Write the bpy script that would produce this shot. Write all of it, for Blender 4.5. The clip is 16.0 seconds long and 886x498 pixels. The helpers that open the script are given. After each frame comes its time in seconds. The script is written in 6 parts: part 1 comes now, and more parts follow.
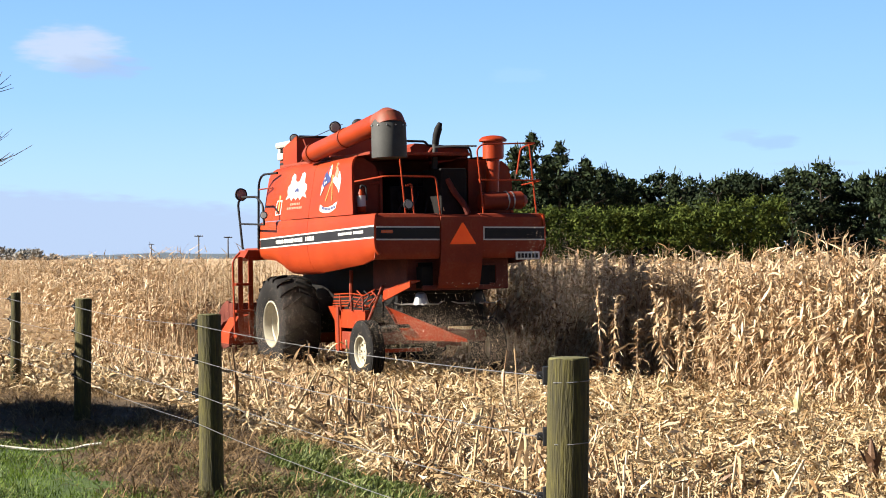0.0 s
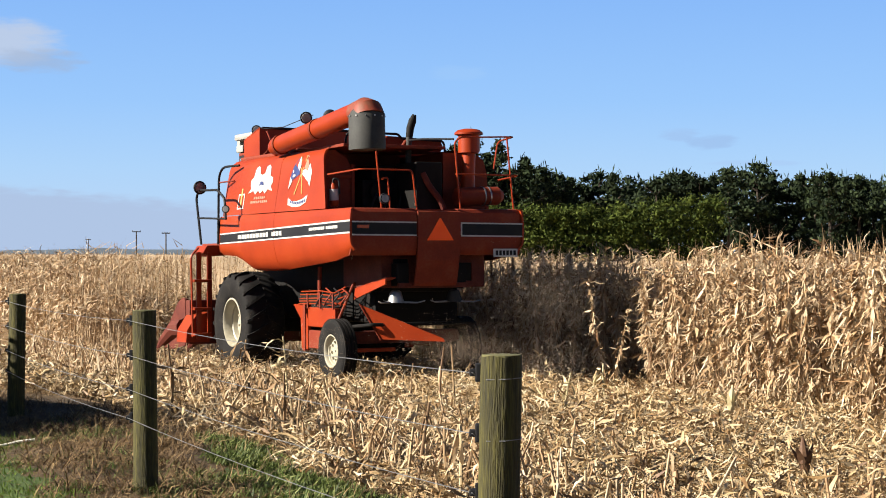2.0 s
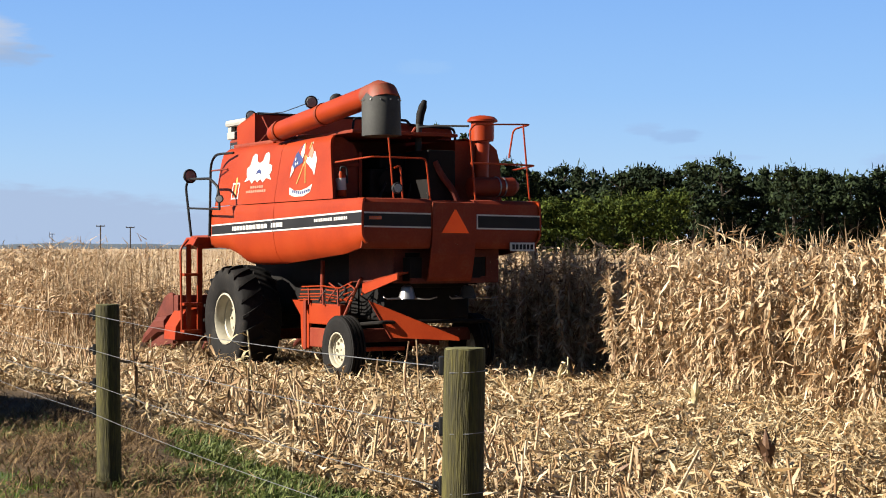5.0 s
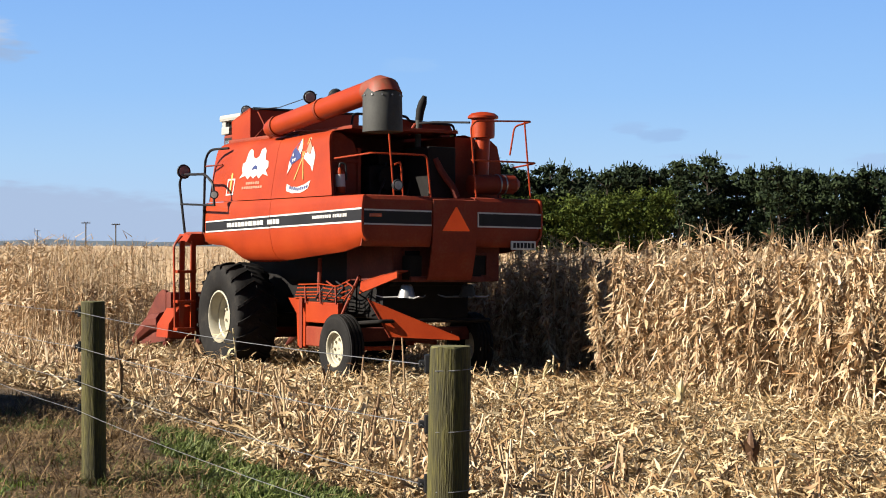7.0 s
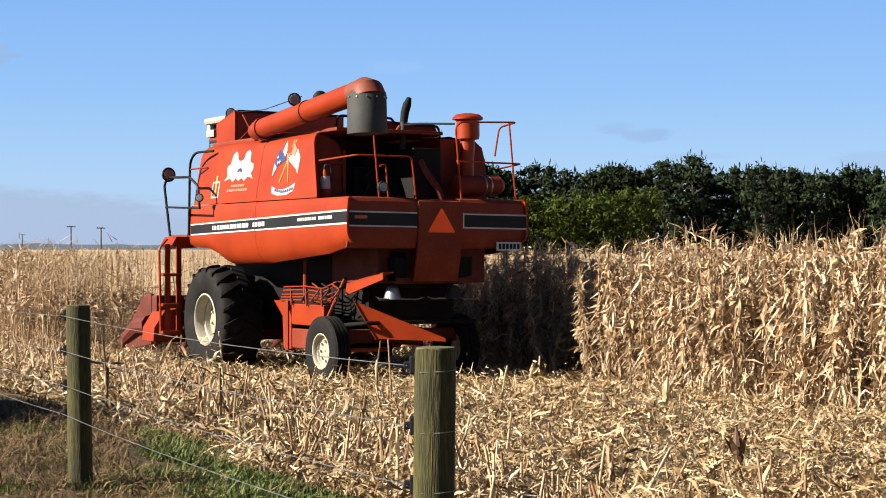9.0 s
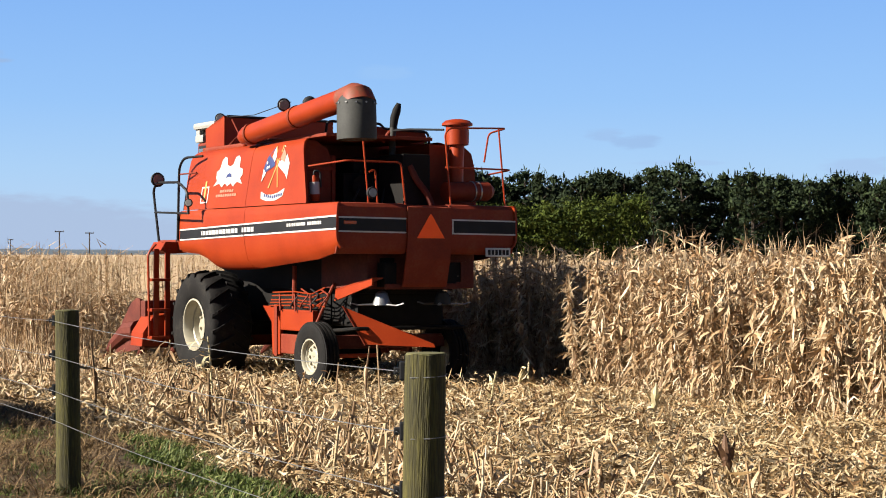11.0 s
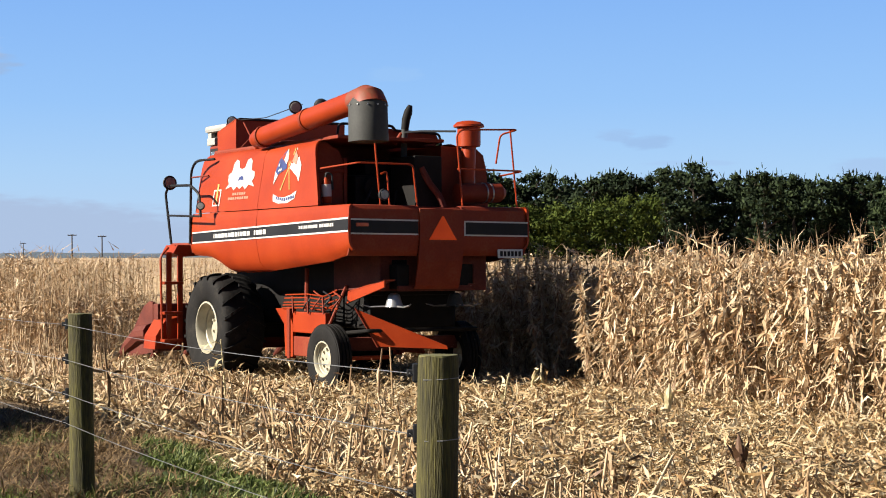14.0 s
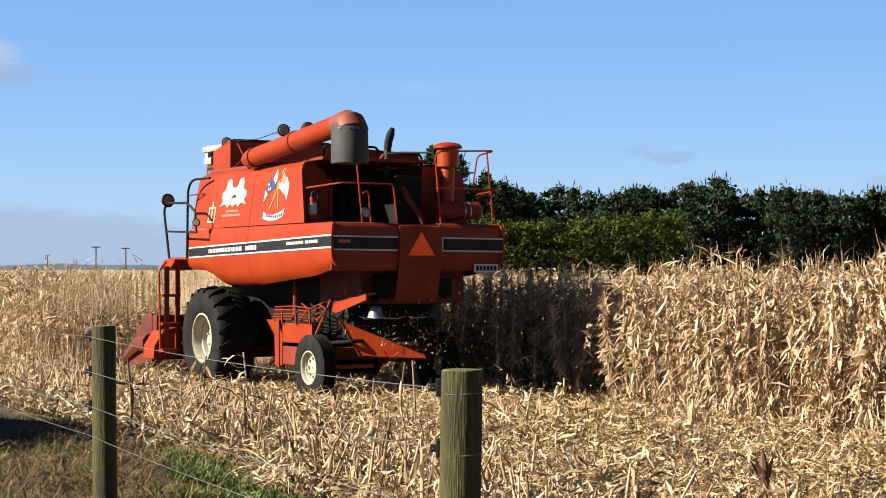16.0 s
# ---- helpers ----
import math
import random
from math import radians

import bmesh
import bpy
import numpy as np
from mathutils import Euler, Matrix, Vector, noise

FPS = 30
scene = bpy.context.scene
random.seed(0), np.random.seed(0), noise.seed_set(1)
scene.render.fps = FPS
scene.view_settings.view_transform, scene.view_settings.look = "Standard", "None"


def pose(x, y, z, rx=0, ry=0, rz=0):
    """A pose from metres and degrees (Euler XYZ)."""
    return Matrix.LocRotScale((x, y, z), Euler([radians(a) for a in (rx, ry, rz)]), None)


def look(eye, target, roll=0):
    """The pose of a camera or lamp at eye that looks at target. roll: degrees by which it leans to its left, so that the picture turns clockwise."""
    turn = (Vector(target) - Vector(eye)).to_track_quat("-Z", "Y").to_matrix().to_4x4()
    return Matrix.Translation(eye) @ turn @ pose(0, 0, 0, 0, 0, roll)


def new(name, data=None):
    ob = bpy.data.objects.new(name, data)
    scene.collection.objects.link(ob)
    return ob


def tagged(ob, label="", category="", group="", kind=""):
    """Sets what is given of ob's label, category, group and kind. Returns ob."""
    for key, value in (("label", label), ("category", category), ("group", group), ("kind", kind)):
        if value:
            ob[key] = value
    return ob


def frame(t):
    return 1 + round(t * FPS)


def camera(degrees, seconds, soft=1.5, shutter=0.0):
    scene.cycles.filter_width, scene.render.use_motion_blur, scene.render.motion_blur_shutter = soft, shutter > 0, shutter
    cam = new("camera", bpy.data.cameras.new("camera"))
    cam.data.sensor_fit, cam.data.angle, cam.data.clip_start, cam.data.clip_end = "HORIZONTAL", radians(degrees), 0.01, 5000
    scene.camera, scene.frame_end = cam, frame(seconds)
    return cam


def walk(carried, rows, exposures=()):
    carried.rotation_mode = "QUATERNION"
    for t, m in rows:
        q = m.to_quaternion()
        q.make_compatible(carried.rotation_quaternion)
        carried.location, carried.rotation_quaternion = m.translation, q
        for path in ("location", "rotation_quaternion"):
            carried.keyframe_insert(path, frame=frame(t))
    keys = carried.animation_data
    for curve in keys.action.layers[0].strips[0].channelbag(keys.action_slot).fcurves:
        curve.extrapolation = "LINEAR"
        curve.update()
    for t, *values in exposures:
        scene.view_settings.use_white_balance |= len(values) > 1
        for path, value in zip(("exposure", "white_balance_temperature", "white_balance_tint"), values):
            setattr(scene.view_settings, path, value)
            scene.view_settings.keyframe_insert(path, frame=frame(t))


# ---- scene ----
CAMERA_ROWS = [  # seconds, eye x y z, degrees turned left, tilted up, rolled
    (0, -0.024, 0.033, 2.053, 3.729, 0.259, -0.263),
    (0.5, -0.015, 0.018, 2.052, 3.759, 0.248, -0.293),
    (1, -0.012, 0.015, 2.055, 3.548, 0.214, -0.301),
    (1.5, -0.003, 0.008, 2.054, 2.687, 0.289, -0.010),
    (2, -0.003, 0.004, 2.053, 1.657, 0.164, 0.078),
    (2.5, -0.001, 0.006, 2.053, 0.972, -0.077, 0.201),
    (3, -0.002, 0.003, 2.051, 0.520, -0.167, 0.163),
    (3.5, -0.004, 0.003, 2.052, 0.392, -0.121, 0.124),
    (4, -0.001, 0.003, 2.051, 0.537, -0.000, -0.021),
    (6.5, 0.007, 0.004, 2.049, 0.239, -0.095, 0.259),
    (7, 0.004, -0.001, 2.050, 0.000, -0.096, 0.226),
    (7.5, 0.005, -0.005, 2.049, -0.148, -0.055, 0.248),
    (8, 0.006, -0.007, 2.050, -0.266, -0.042, 0.084),
    (8.5, 0.011, -0.011, 2.050, -0.365, -0.053, -0.105),
    (11, 0.005, -0.013, 2.049, -0.858, 0.151, -0.011),
    (11.5, 0.007, -0.012, 2.051, -0.878, 0.299, -0.115),
    (12, 0.006, -0.011, 2.049, -0.755, 0.465, -0.064),
    (12.5, 0.001, -0.009, 2.049, -0.654, 0.437, -0.032),
    (13, 0.004, -0.009, 2.049, -0.586, 0.363, -0.116),
    (13.5, 0.004, -0.010, 2.049, -0.522, 0.250, -0.148),
    (14, 0.004, -0.008, 2.050, -0.446, 0.207, -0.305),
    (14.5, 0.003, -0.005, 2.051, -0.301, 0.294, -0.201),
    (15, 0.001, -0.001, 2.051, -0.159, 0.437, -0.030),
    (15.5, -0.001, 0.002, 2.051, -0.008, 0.553, -0.030),
    (16, -0.001, 0.004, 2.052, 0.331, 0.680, 0.006),
]
COMBINE_ROWS = [  # seconds, x y z, heading to the left, nose up, lean to the right
    (0, -2.106, 28.184, -0.012, 29.12, -0.36, -0.41),
    (0.5, -1.897, 27.996, -0.012, 29.45, -0.30, -0.32),
    (1, -1.721, 27.716, -0.010, 29.93, -0.31, -0.23),
    (1.5, -1.577, 27.444, -0.007, 29.95, -0.42, -0.11),
    (2, -1.475, 27.231, -0.004, 30.28, -0.43, -0.20),
    (2.5, -1.364, 27.016, -0.003, 30.55, -0.37, -0.23),
    (3, -1.230, 26.677, -0.003, 30.61, -0.34, -0.16),
    (3.5, -1.127, 26.594, 0.005, 30.96, -0.30, -0.07),
    (4, -0.998, 26.240, 0.004, 30.93, -0.41, 0.05),
    (4.5, -0.859, 25.978, 0.005, 31.11, -0.34, 0.14),
    (5.1, -0.710, 25.699, 0.006, 31.30, -0.27, 0.23),
    (5.7, -0.580, 25.455, 0.007, 31.47, -0.21, 0.31),
    (6.2, -0.533, 25.367, 0.007, 31.53, -0.19, 0.34),
    (7, -0.533, 25.367, 0.007, 31.53, -0.19, 0.34),
    (10, -0.533, 25.367, 0.007, 31.53, -0.19, 0.34),
    (14.5, -0.533, 25.367, 0.007, 31.53, -0.19, 0.34),
    (15, -0.648, 25.686, -0.004, 31.62, 0.26, 0.20),
    (15.5, -0.909, 26.214, 0.000, 31.48, -0.09, 0.05),
    (16, -1.194, 26.856, -0.002, 31.65, -0.22, 0.00),
]


def camera_pose(x, y, z, left, up, roll):
    a, b = radians(left), radians(up)
    way = Vector((-math.sin(a) * math.cos(b), math.cos(a) * math.cos(b), math.sin(b)))
    return look((x, y, z), Vector((x, y, z)) + 100 * way, roll)


def machine_pose(x, y, z, left, up, lean):
    return Matrix.Translation((x, y, z)) @ Matrix.Rotation(radians(left), 4, "Z") @ Matrix.Rotation(radians(up), 4, "X") @ Matrix.Rotation(radians(lean), 4, "Y")


EXPOSURES = [(0, 2.11), (0.5, 1.99), (1.5, 1.84), (3, 1.76), (16, 1.76)]
cam = camera(29.514, 16.0, 1.0)
walk(cam, [(r[0], camera_pose(*r[1:])) for r in CAMERA_ROWS], EXPOSURES)

# ---- daylight ----
SUN = Vector((-0.96, -0.24, 0)).normalized() * math.cos(radians(28.5)) + Vector((0, 0, math.sin(radians(28.5))))
SKY_TONES = [(0.0, (0.1640, 0.2240, 0.3040)), (0.05, (0.1304, 0.2096, 0.3160)), (0.09, (0.0992, 0.1840, 0.3200)), (0.155, (0.0736, 0.1520, 0.3080)), (0.23, (0.0240, 0.0520, 0.1240)), (0.5, (0.0090, 0.0210, 0.0560)), (1.0, (0.0050, 0.0120, 0.0360))]
CLOUDS = [  # bearing and height, size, raggedness, tone, amount
    ((-0.50, 0.008), (0.41, 0.036), 0.5, (0.1230, 0.1560, 0.2180), 0.85, 0.75),
    ((-0.290, 0.121), (0.038, 0.0150), 1.3, (0.1700, 0.1850, 0.2150), 0.7),
    ((-0.272, 0.111), (0.030, 0.0085), 1.8, (0.1050, 0.1350, 0.1900), 0.6),
    ((-0.02, 0.107), (0.020, 0.005), 2.4, (0.1040, 0.1720, 0.2720), 0.4),
    ((0.110, 0.070), (0.014, 0.004), 2.4, (0.1040, 0.1560, 0.2440), 0.6),
    ((0.132, 0.066), (0.016, 0.005), 2.4, (0.1000, 0.1520, 0.2400), 0.7),
    ((0.155, 0.053), (0.030, 0.0025), 2.0, (0.1160, 0.1680, 0.2560), 0.45),
    ((0.265, 0.050), (0.030, 0.006), 2.2, (0.1160, 0.1640, 0.2480), 0.6),
]
world = bpy.data.worlds.new("daylight")
scene.world = world
world.use_nodes = True
wt = world.node_tree
sky = wt.nodes.new("ShaderNodeTexSky")
sky.sky_type, sky.sun_disc = "NISHITA", False
sky.sun_elevation, sky.sun_rotation = radians(28.5), math.atan2(SUN.x, SUN.y)
sky.air_density, sky.dust_density, sky.ozone_density = 1.0, 0.6, 1.6
background = wt.nodes["Background"]
background.inputs["Strength"].default_value = 1.0


def sky_node(kind, *links, **values):
    n = wt.nodes.new(kind)
    for i, v in enumerate(links):
        if v is None:
            continue
        if hasattr(v, "links"):
            wt.links.new(v, n.inputs[i])
        else:
            n.inputs[i].default_value = v
    for k, v in values.items():
        if k == "operation":
            n.operation = v
        elif k == "blend":
            n.data_type, n.blend_type = "RGBA", v
    return n


# clear air: the sky model lit up, blended with the height colours of this day, a low cloud bank and a few clouds
coords = wt.nodes.new("ShaderNodeTexCoord")
apart = sky_node("ShaderNodeSeparateXYZ", coords.outputs["Generated"])
ramp = sky_node("ShaderNodeValToRGB", apart.outputs["Z"])
stops = ramp.color_ramp.elements
for k, (place, tone) in enumerate(SKY_TONES):
    e = stops[k] if k < 2 else stops.new(place)
    e.position, e.color = place, (*tone, 1)
lit = sky_node("ShaderNodeVectorMath", sky.outputs[0], operation="SCALE")
lit.inputs["Scale"].default_value = 0.02
blend = sky_node("ShaderNodeMix", blend="MIX")
blend.inputs[0].default_value = 0.82
wt.links.new(lit.outputs[0], blend.inputs[6])
wt.links.new(ramp.outputs[0], blend.inputs[7])
stretched = wt.nodes.new("ShaderNodeMapping")
stretched.inputs["Scale"].default_value = (3.0, 3.0, 14.0)
wt.links.new(coords.outputs["Generated"], stretched.inputs[0])
puffs = wt.nodes.new("ShaderNodeTexNoise")
puffs.inputs["Scale"].default_value, puffs.inputs["Detail"].default_value = 22.0, 5
wt.links.new(stretched.outputs[0], puffs.inputs["Vector"])
current = blend.outputs[2]


def cloud(centre, size, edge, tone, amount, inner=0.1):
    """A soft cloud round a direction (bearing, height), size in the same units."""
    global current
    ratio = sky_node("ShaderNodeMath", apart.outputs["X"], apart.outputs["Y"], operation="DIVIDE")
    dx = sky_node("ShaderNodeMath", ratio.outputs[0], centre[0], operation="SUBTRACT")
    dz = sky_node("ShaderNodeMath", apart.outputs["Z"], centre[1], operation="SUBTRACT")
    dx = sky_node("ShaderNodeMath", dx.outputs[0], size[0], operation="DIVIDE")
    dz = sky_node("ShaderNodeMath", dz.outputs[0], size[1], operation="DIVIDE")
    dx = sky_node("ShaderNodeMath", dx.outputs[0], 2.0, operation="POWER")
    dz = sky_node("ShaderNodeMath", dz.outputs[0], 2.0, operation="POWER")
    far = sky_node("ShaderNodeMath", dx.outputs[0], dz.outputs[0], operation="ADD")
    rough = sky_node("ShaderNodeMath", puffs.outputs["Fac"], edge, far.outputs[0], operation="MULTIPLY_ADD")
    soft = wt.nodes.new("ShaderNodeMapRange")
    soft.interpolation_type = "SMOOTHSTEP"
    wt.links.new(rough.outputs[0], soft.inputs[0])
    soft.inputs[1].default_value, soft.inputs[2].default_value = edge * 0.5 + 1.1, edge * 0.5 + inner
    soft.inputs[3].default_value, soft.inputs[4].default_value = 0.0, amount
    front = sky_node("ShaderNodeMath", apart.outputs["Y"], 0.2, operation="GREATER_THAN")
    fac = sky_node("ShaderNodeMath", soft.outputs[0], front.outputs[0], operation="MULTIPLY")
    m = sky_node("ShaderNodeMix", blend="MIX")
    wt.links.new(fac.outputs[0], m.inputs[0])
    wt.links.new(current, m.inputs[6])
    m.inputs[7].default_value = (*tone, 1)
    current = m.outputs[2]


for one in CLOUDS:
    cloud(*one)
wt.links.new(current, background.inputs[0])
sun_lamp = bpy.data.lights.new("sun", "SUN")
sun_lamp.energy, sun_lamp.angle, sun_lamp.color = 5.0, radians(0.53), (1.0, 0.93, 0.82)
sun = new("sun", sun_lamp)
sun.matrix_world = look(SUN * 50, (0, 0, 0))


# ---- materials ----
def mat(name, stops, scale=4.0, rough=0.7, metal=0.0, bump=0.0, fine=60.0, fine_mix=0.35, by="noise", stretch=(1, 1, 1), coat=0.0, through_light=0.0, gloss=0.35, spread=0.6):
    """Colours from stops, blended by noise at two sizes, by island or by object."""
    m = bpy.data.materials.new(name)
    m.use_nodes = True
    nt = m.node_tree
    n, l = nt.nodes, nt.links
    p = n["Principled BSDF"]
    tc = n.new("ShaderNodeTexCoord")
    mp = n.new("ShaderNodeMapping")
    mp.inputs["Scale"].default_value = stretch
    l.new(tc.outputs["Object"], mp.inputs[0])
    a = n.new("ShaderNodeTexNoise")
    a.inputs["Scale"].default_value, a.inputs["Detail"].default_value = scale, 4
    b = n.new("ShaderNodeTexNoise")
    b.inputs["Scale"].default_value, b.inputs["Detail"].default_value = fine, 3
    l.new(mp.outputs[0], a.inputs["Vector"])
    l.new(mp.outputs[0], b.inputs["Vector"])
    mix = n.new("ShaderNodeMix")
    mix.inputs[0].default_value = fine_mix
    l.new(a.outputs["Fac"], mix.inputs[2])
    l.new(b.outputs["Fac"], mix.inputs[3])
    value = mix.outputs[0]
    if by in ("island", "object"):
        g = n.new("ShaderNodeNewGeometry" if by == "island" else "ShaderNodeObjectInfo")
        add = n.new("ShaderNodeMath")
        add.operation = "MULTIPLY_ADD"
        l.new(g.outputs["Random Per Island" if by == "island" else "Random"], add.inputs[0])
        add.inputs[1].default_value = 0.75
        sub = n.new("ShaderNodeMath")
        sub.operation = "MULTIPLY_ADD"
        l.new(value, sub.inputs[0])
        sub.inputs[1].default_value, sub.inputs[2].default_value = spread, 0.12 - 0.5 * spread
        l.new(sub.outputs[0], add.inputs[2])
        value = add.outputs[0]
    ramp = n.new("ShaderNodeValToRGB")
    el = ramp.color_ramp.elements
    while len(el) < len(stops):
        el.new(0.5)
    for e, (pos, col) in zip(el, stops):
        e.position, e.color = pos, (*col, 1)
    l.new(value, ramp.inputs[0])
    l.new(ramp.outputs[0], p.inputs["Base Color"])
    p.inputs["Roughness"].default_value, p.inputs["Metallic"].default_value = rough, metal
    p.inputs["Coat Weight"].default_value = coat
    p.inputs["Specular IOR Level"].default_value = gloss
    if bump:
        bp = n.new("ShaderNodeBump")
        bp.inputs["Strength"].default_value, bp.inputs["Distance"].default_value = bump, 0.02
        l.new(b.outputs["Fac"], bp.inputs["Height"])
        l.new(bp.outputs[0], p.inputs["Normal"])
    if through_light:
        tr = n.new("ShaderNodeBsdfTranslucent")
        ms = n.new("ShaderNodeMixShader")
        ms.inputs[0].default_value = through_light
        l.new(ramp.outputs[0], tr.inputs[0])
        l.new(p.outputs[0], ms.inputs[1])
        l.new(tr.outputs[0], ms.inputs[2])
        l.new(ms.outputs[0], n["Material Output"].inputs[0])
    return m


M_LEAF = mat("dry_maize_leaf", [(0.05, (0.0912, 0.0400, 0.0157)), (0.22, (0.2544, 0.1500, 0.0672)), (0.55, (0.3984, 0.2800, 0.1576)), (0.95, (0.4992, 0.4050, 0.2784))], 1.7, 0.6, fine=26, by="island", through_light=0.15, spread=1.0)
M_STRAW = mat("shredded_straw", [(0.08, (0.0864, 0.0380, 0.0126)), (0.28, (0.2256, 0.1380, 0.0557)), (0.58, (0.3600, 0.2620, 0.1366)), (0.97, (0.4800, 0.4050, 0.2732))], 1.3, 0.6, fine=20, by="island", through_light=0.08, spread=1.1)
M_FIELD = mat("straw_covered_soil", [(0.3, (0.0510, 0.0276, 0.0116)), (0.5, (0.1530, 0.0909, 0.0383)), (0.7, (0.2550, 0.1739, 0.0843))], 3, 0.9, bump=0.8, fine=22, fine_mix=0.55)
M_BANK = mat("dead_grass_soil", [(0.3, (0.0260, 0.0150, 0.0060)), (0.5, (0.0600, 0.0360, 0.0140)), (0.7, (0.1050, 0.0680, 0.0280))], 2, 0.95, bump=0.8, fine=30, fine_mix=0.5)
M_TURF = mat("turf_soil", [(0.3, (0.014, 0.024, 0.004)), (0.5, (0.036, 0.062, 0.009)), (0.7, (0.06, 0.09, 0.015))], 4, 0.95, bump=0.8, fine=40, fine_mix=0.5)
M_GRASS = mat("grass_blade", [(0.1, (0.0200, 0.0350, 0.0045)), (0.5, (0.0700, 0.1180, 0.0095)), (0.9, (0.1600, 0.2150, 0.0340))], 3, 0.6, by="island", through_light=0.3, gloss=0.2)
M_COARSE = mat("coarse_verge_grass", [(0.1, (0.0180, 0.0270, 0.0050)), (0.5, (0.0560, 0.0820, 0.0130)), (0.9, (0.1900, 0.2050, 0.0700))], 1.6, 0.6, by="island", through_light=0.2, gloss=0.2)
M_WEED = mat("dead_weed", [(0.1, (0.0400, 0.0210, 0.0080)), (0.5, (0.1150, 0.0680, 0.0270)), (0.9, (0.2600, 0.1750, 0.0800))], 1.4, 0.8, by="island", through_light=0.08, spread=1.1)
M_POST = mat("treated_pine", [(0.28, (0.0055, 0.0045, 0.0012)), (0.5, (0.0310, 0.0265, 0.0042)), (0.74, (0.0920, 0.0800, 0.0120))], 3, 0.85, bump=0.5, fine=26, fine_mix=0.55, stretch=(6, 6, 0.5))
M_ENDGRAIN = mat("mossy_end_grain", [(0.3, (0.0470, 0.0470, 0.0118)), (0.7, (0.1019, 0.0902, 0.0353))], 20, 0.9, fine=90)
M_BLACK = mat("black_plastic", [(0.3, (0.0080, 0.0080, 0.0088)), (0.7, (0.0150, 0.0150, 0.0160))], 6, 0.6, gloss=0.15)
M_WIRE = mat("galvanised_wire", [(0.3, (0.1500, 0.1500, 0.1530)), (0.7, (0.2300, 0.2300, 0.2330))], 9, 0.45, 0.6)
M_PINE = mat("pine_needles", [(0.1, (0.0048, 0.0082, 0.0042)), (0.5, (0.0110, 0.0188, 0.0078)), (0.9, (0.0260, 0.0370, 0.0135))], 0.4, 0.8, by="island", gloss=0.1)
M_HEDGE = mat("hedge_leaves", [(0.1, (0.0120, 0.0210, 0.0034)), (0.5, (0.0350, 0.0500, 0.0075)), (0.9, (0.0680, 0.0860, 0.0150))], 0.5, 0.8, by="island", through_light=0.1, gloss=0.1)
M_BARK = mat("bark", [(0.3, (0.0224, 0.0160, 0.0109)), (0.7, (0.0582, 0.0448, 0.0314))], 6, 0.9, bump=0.5, stretch=(3, 3, 0.6))
# distance haze is mixed into the hill colour as blue
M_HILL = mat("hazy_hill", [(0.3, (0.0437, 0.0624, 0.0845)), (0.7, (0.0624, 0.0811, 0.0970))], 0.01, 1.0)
# scrub colour paled to include the haze before it
M_SCRUB = mat("distant_scrub", [(0.1, (0.1300, 0.1250, 0.1150)), (0.9, (0.1900, 0.1800, 0.1600))], 0.2, 1.0, by="island")


# ---- mesh helpers ----
def part(name, bm, material, parent=None, label="", smooth=False):
    me = bpy.data.meshes.new(name)
    bmesh.ops.recalc_face_normals(bm, faces=bm.faces)
    if smooth:
        for f in bm.faces:
            f.smooth = True
        for e in bm.edges:
            e.smooth = len(e.link_faces) == 2 and e.calc_face_angle() < 0.6
    bm.to_mesh(me)
    bm.free()
    me.materials.append(material)
    ob = new(name, me)
    ob.parent = parent
    return tagged(ob, label)


def arrays(name, verts, quads, material, parent=None):
    """One mesh from numpy arrays of corners and four-sided faces."""
    me = bpy.data.meshes.new(name)
    verts, quads = np.asarray(verts, np.float32), np.asarray(quads, np.int32)
    me.vertices.add(len(verts))
    me.vertices.foreach_set("co", verts.ravel())
    me.loops.add(quads.size)
    me.loops.foreach_set("vertex_index", quads.ravel())
    me.polygons.add(len(quads))
    me.polygons.foreach_set("loop_start", np.arange(0, quads.size, 4, dtype=np.int32))
    me.update(calc_edges=True)
    me.materials.append(material)
    ob = new(name, me)
    ob.parent = parent
    return ob


def box(bm, x0, x1, y0, y1, z0, z1, bevel=0.0):
    vs = bmesh.ops.create_cube(bm, size=1.0, matrix=Matrix.Translation(((x0 + x1) / 2, (y0 + y1) / 2, (z0 + z1) / 2)) @ Matrix.Diagonal((x1 - x0, y1 - y0, z1 - z0, 1)))["verts"]
    if bevel:
        es = list({e for v in vs for e in v.link_edges})
        bmesh.ops.bevel(bm, geom=es, offset=bevel, segments=2, affect="EDGES", profile=0.6)
    return bm


def tube(bm, pts, r, seg=8, caps=True):
    """A pipe along points; r is one radius or one for each point."""
    pts = [Vector(p) for p in pts]
    rs = r if isinstance(r, (list, tuple)) else [r] * len(pts)
    rings = []
    up = Vector((0.3, 0.2, 0.93))
    for i, p in enumerate(pts):
        d = (pts[min(i + 1, len(pts) - 1)] - pts[max(i - 1, 0)]).normalized()
        if abs(d.dot(up)) > 0.97:
            up = Vector((0.95, 0.1, 0.2))
        a = d.cross(up).normalized()
        b = d.cross(a)
        up = -b if b.dot(up) < 0 else b
        up = a.cross(d)
        rings.append([bm.verts.new(p + rs[i] * (math.cos(2 * math.pi * k / seg) * a + math.sin(2 * math.pi * k / seg) * up)) for k in range(seg)])
    for s, t in zip(rings, rings[1:]):
        for k in range(seg):
            bm.faces.new((s[k], s[(k + 1) % seg], t[(k + 1) % seg], t[k]))
    if caps:
        bm.faces.new(rings[0])
        bm.faces.new(rings[-1])
    return bm


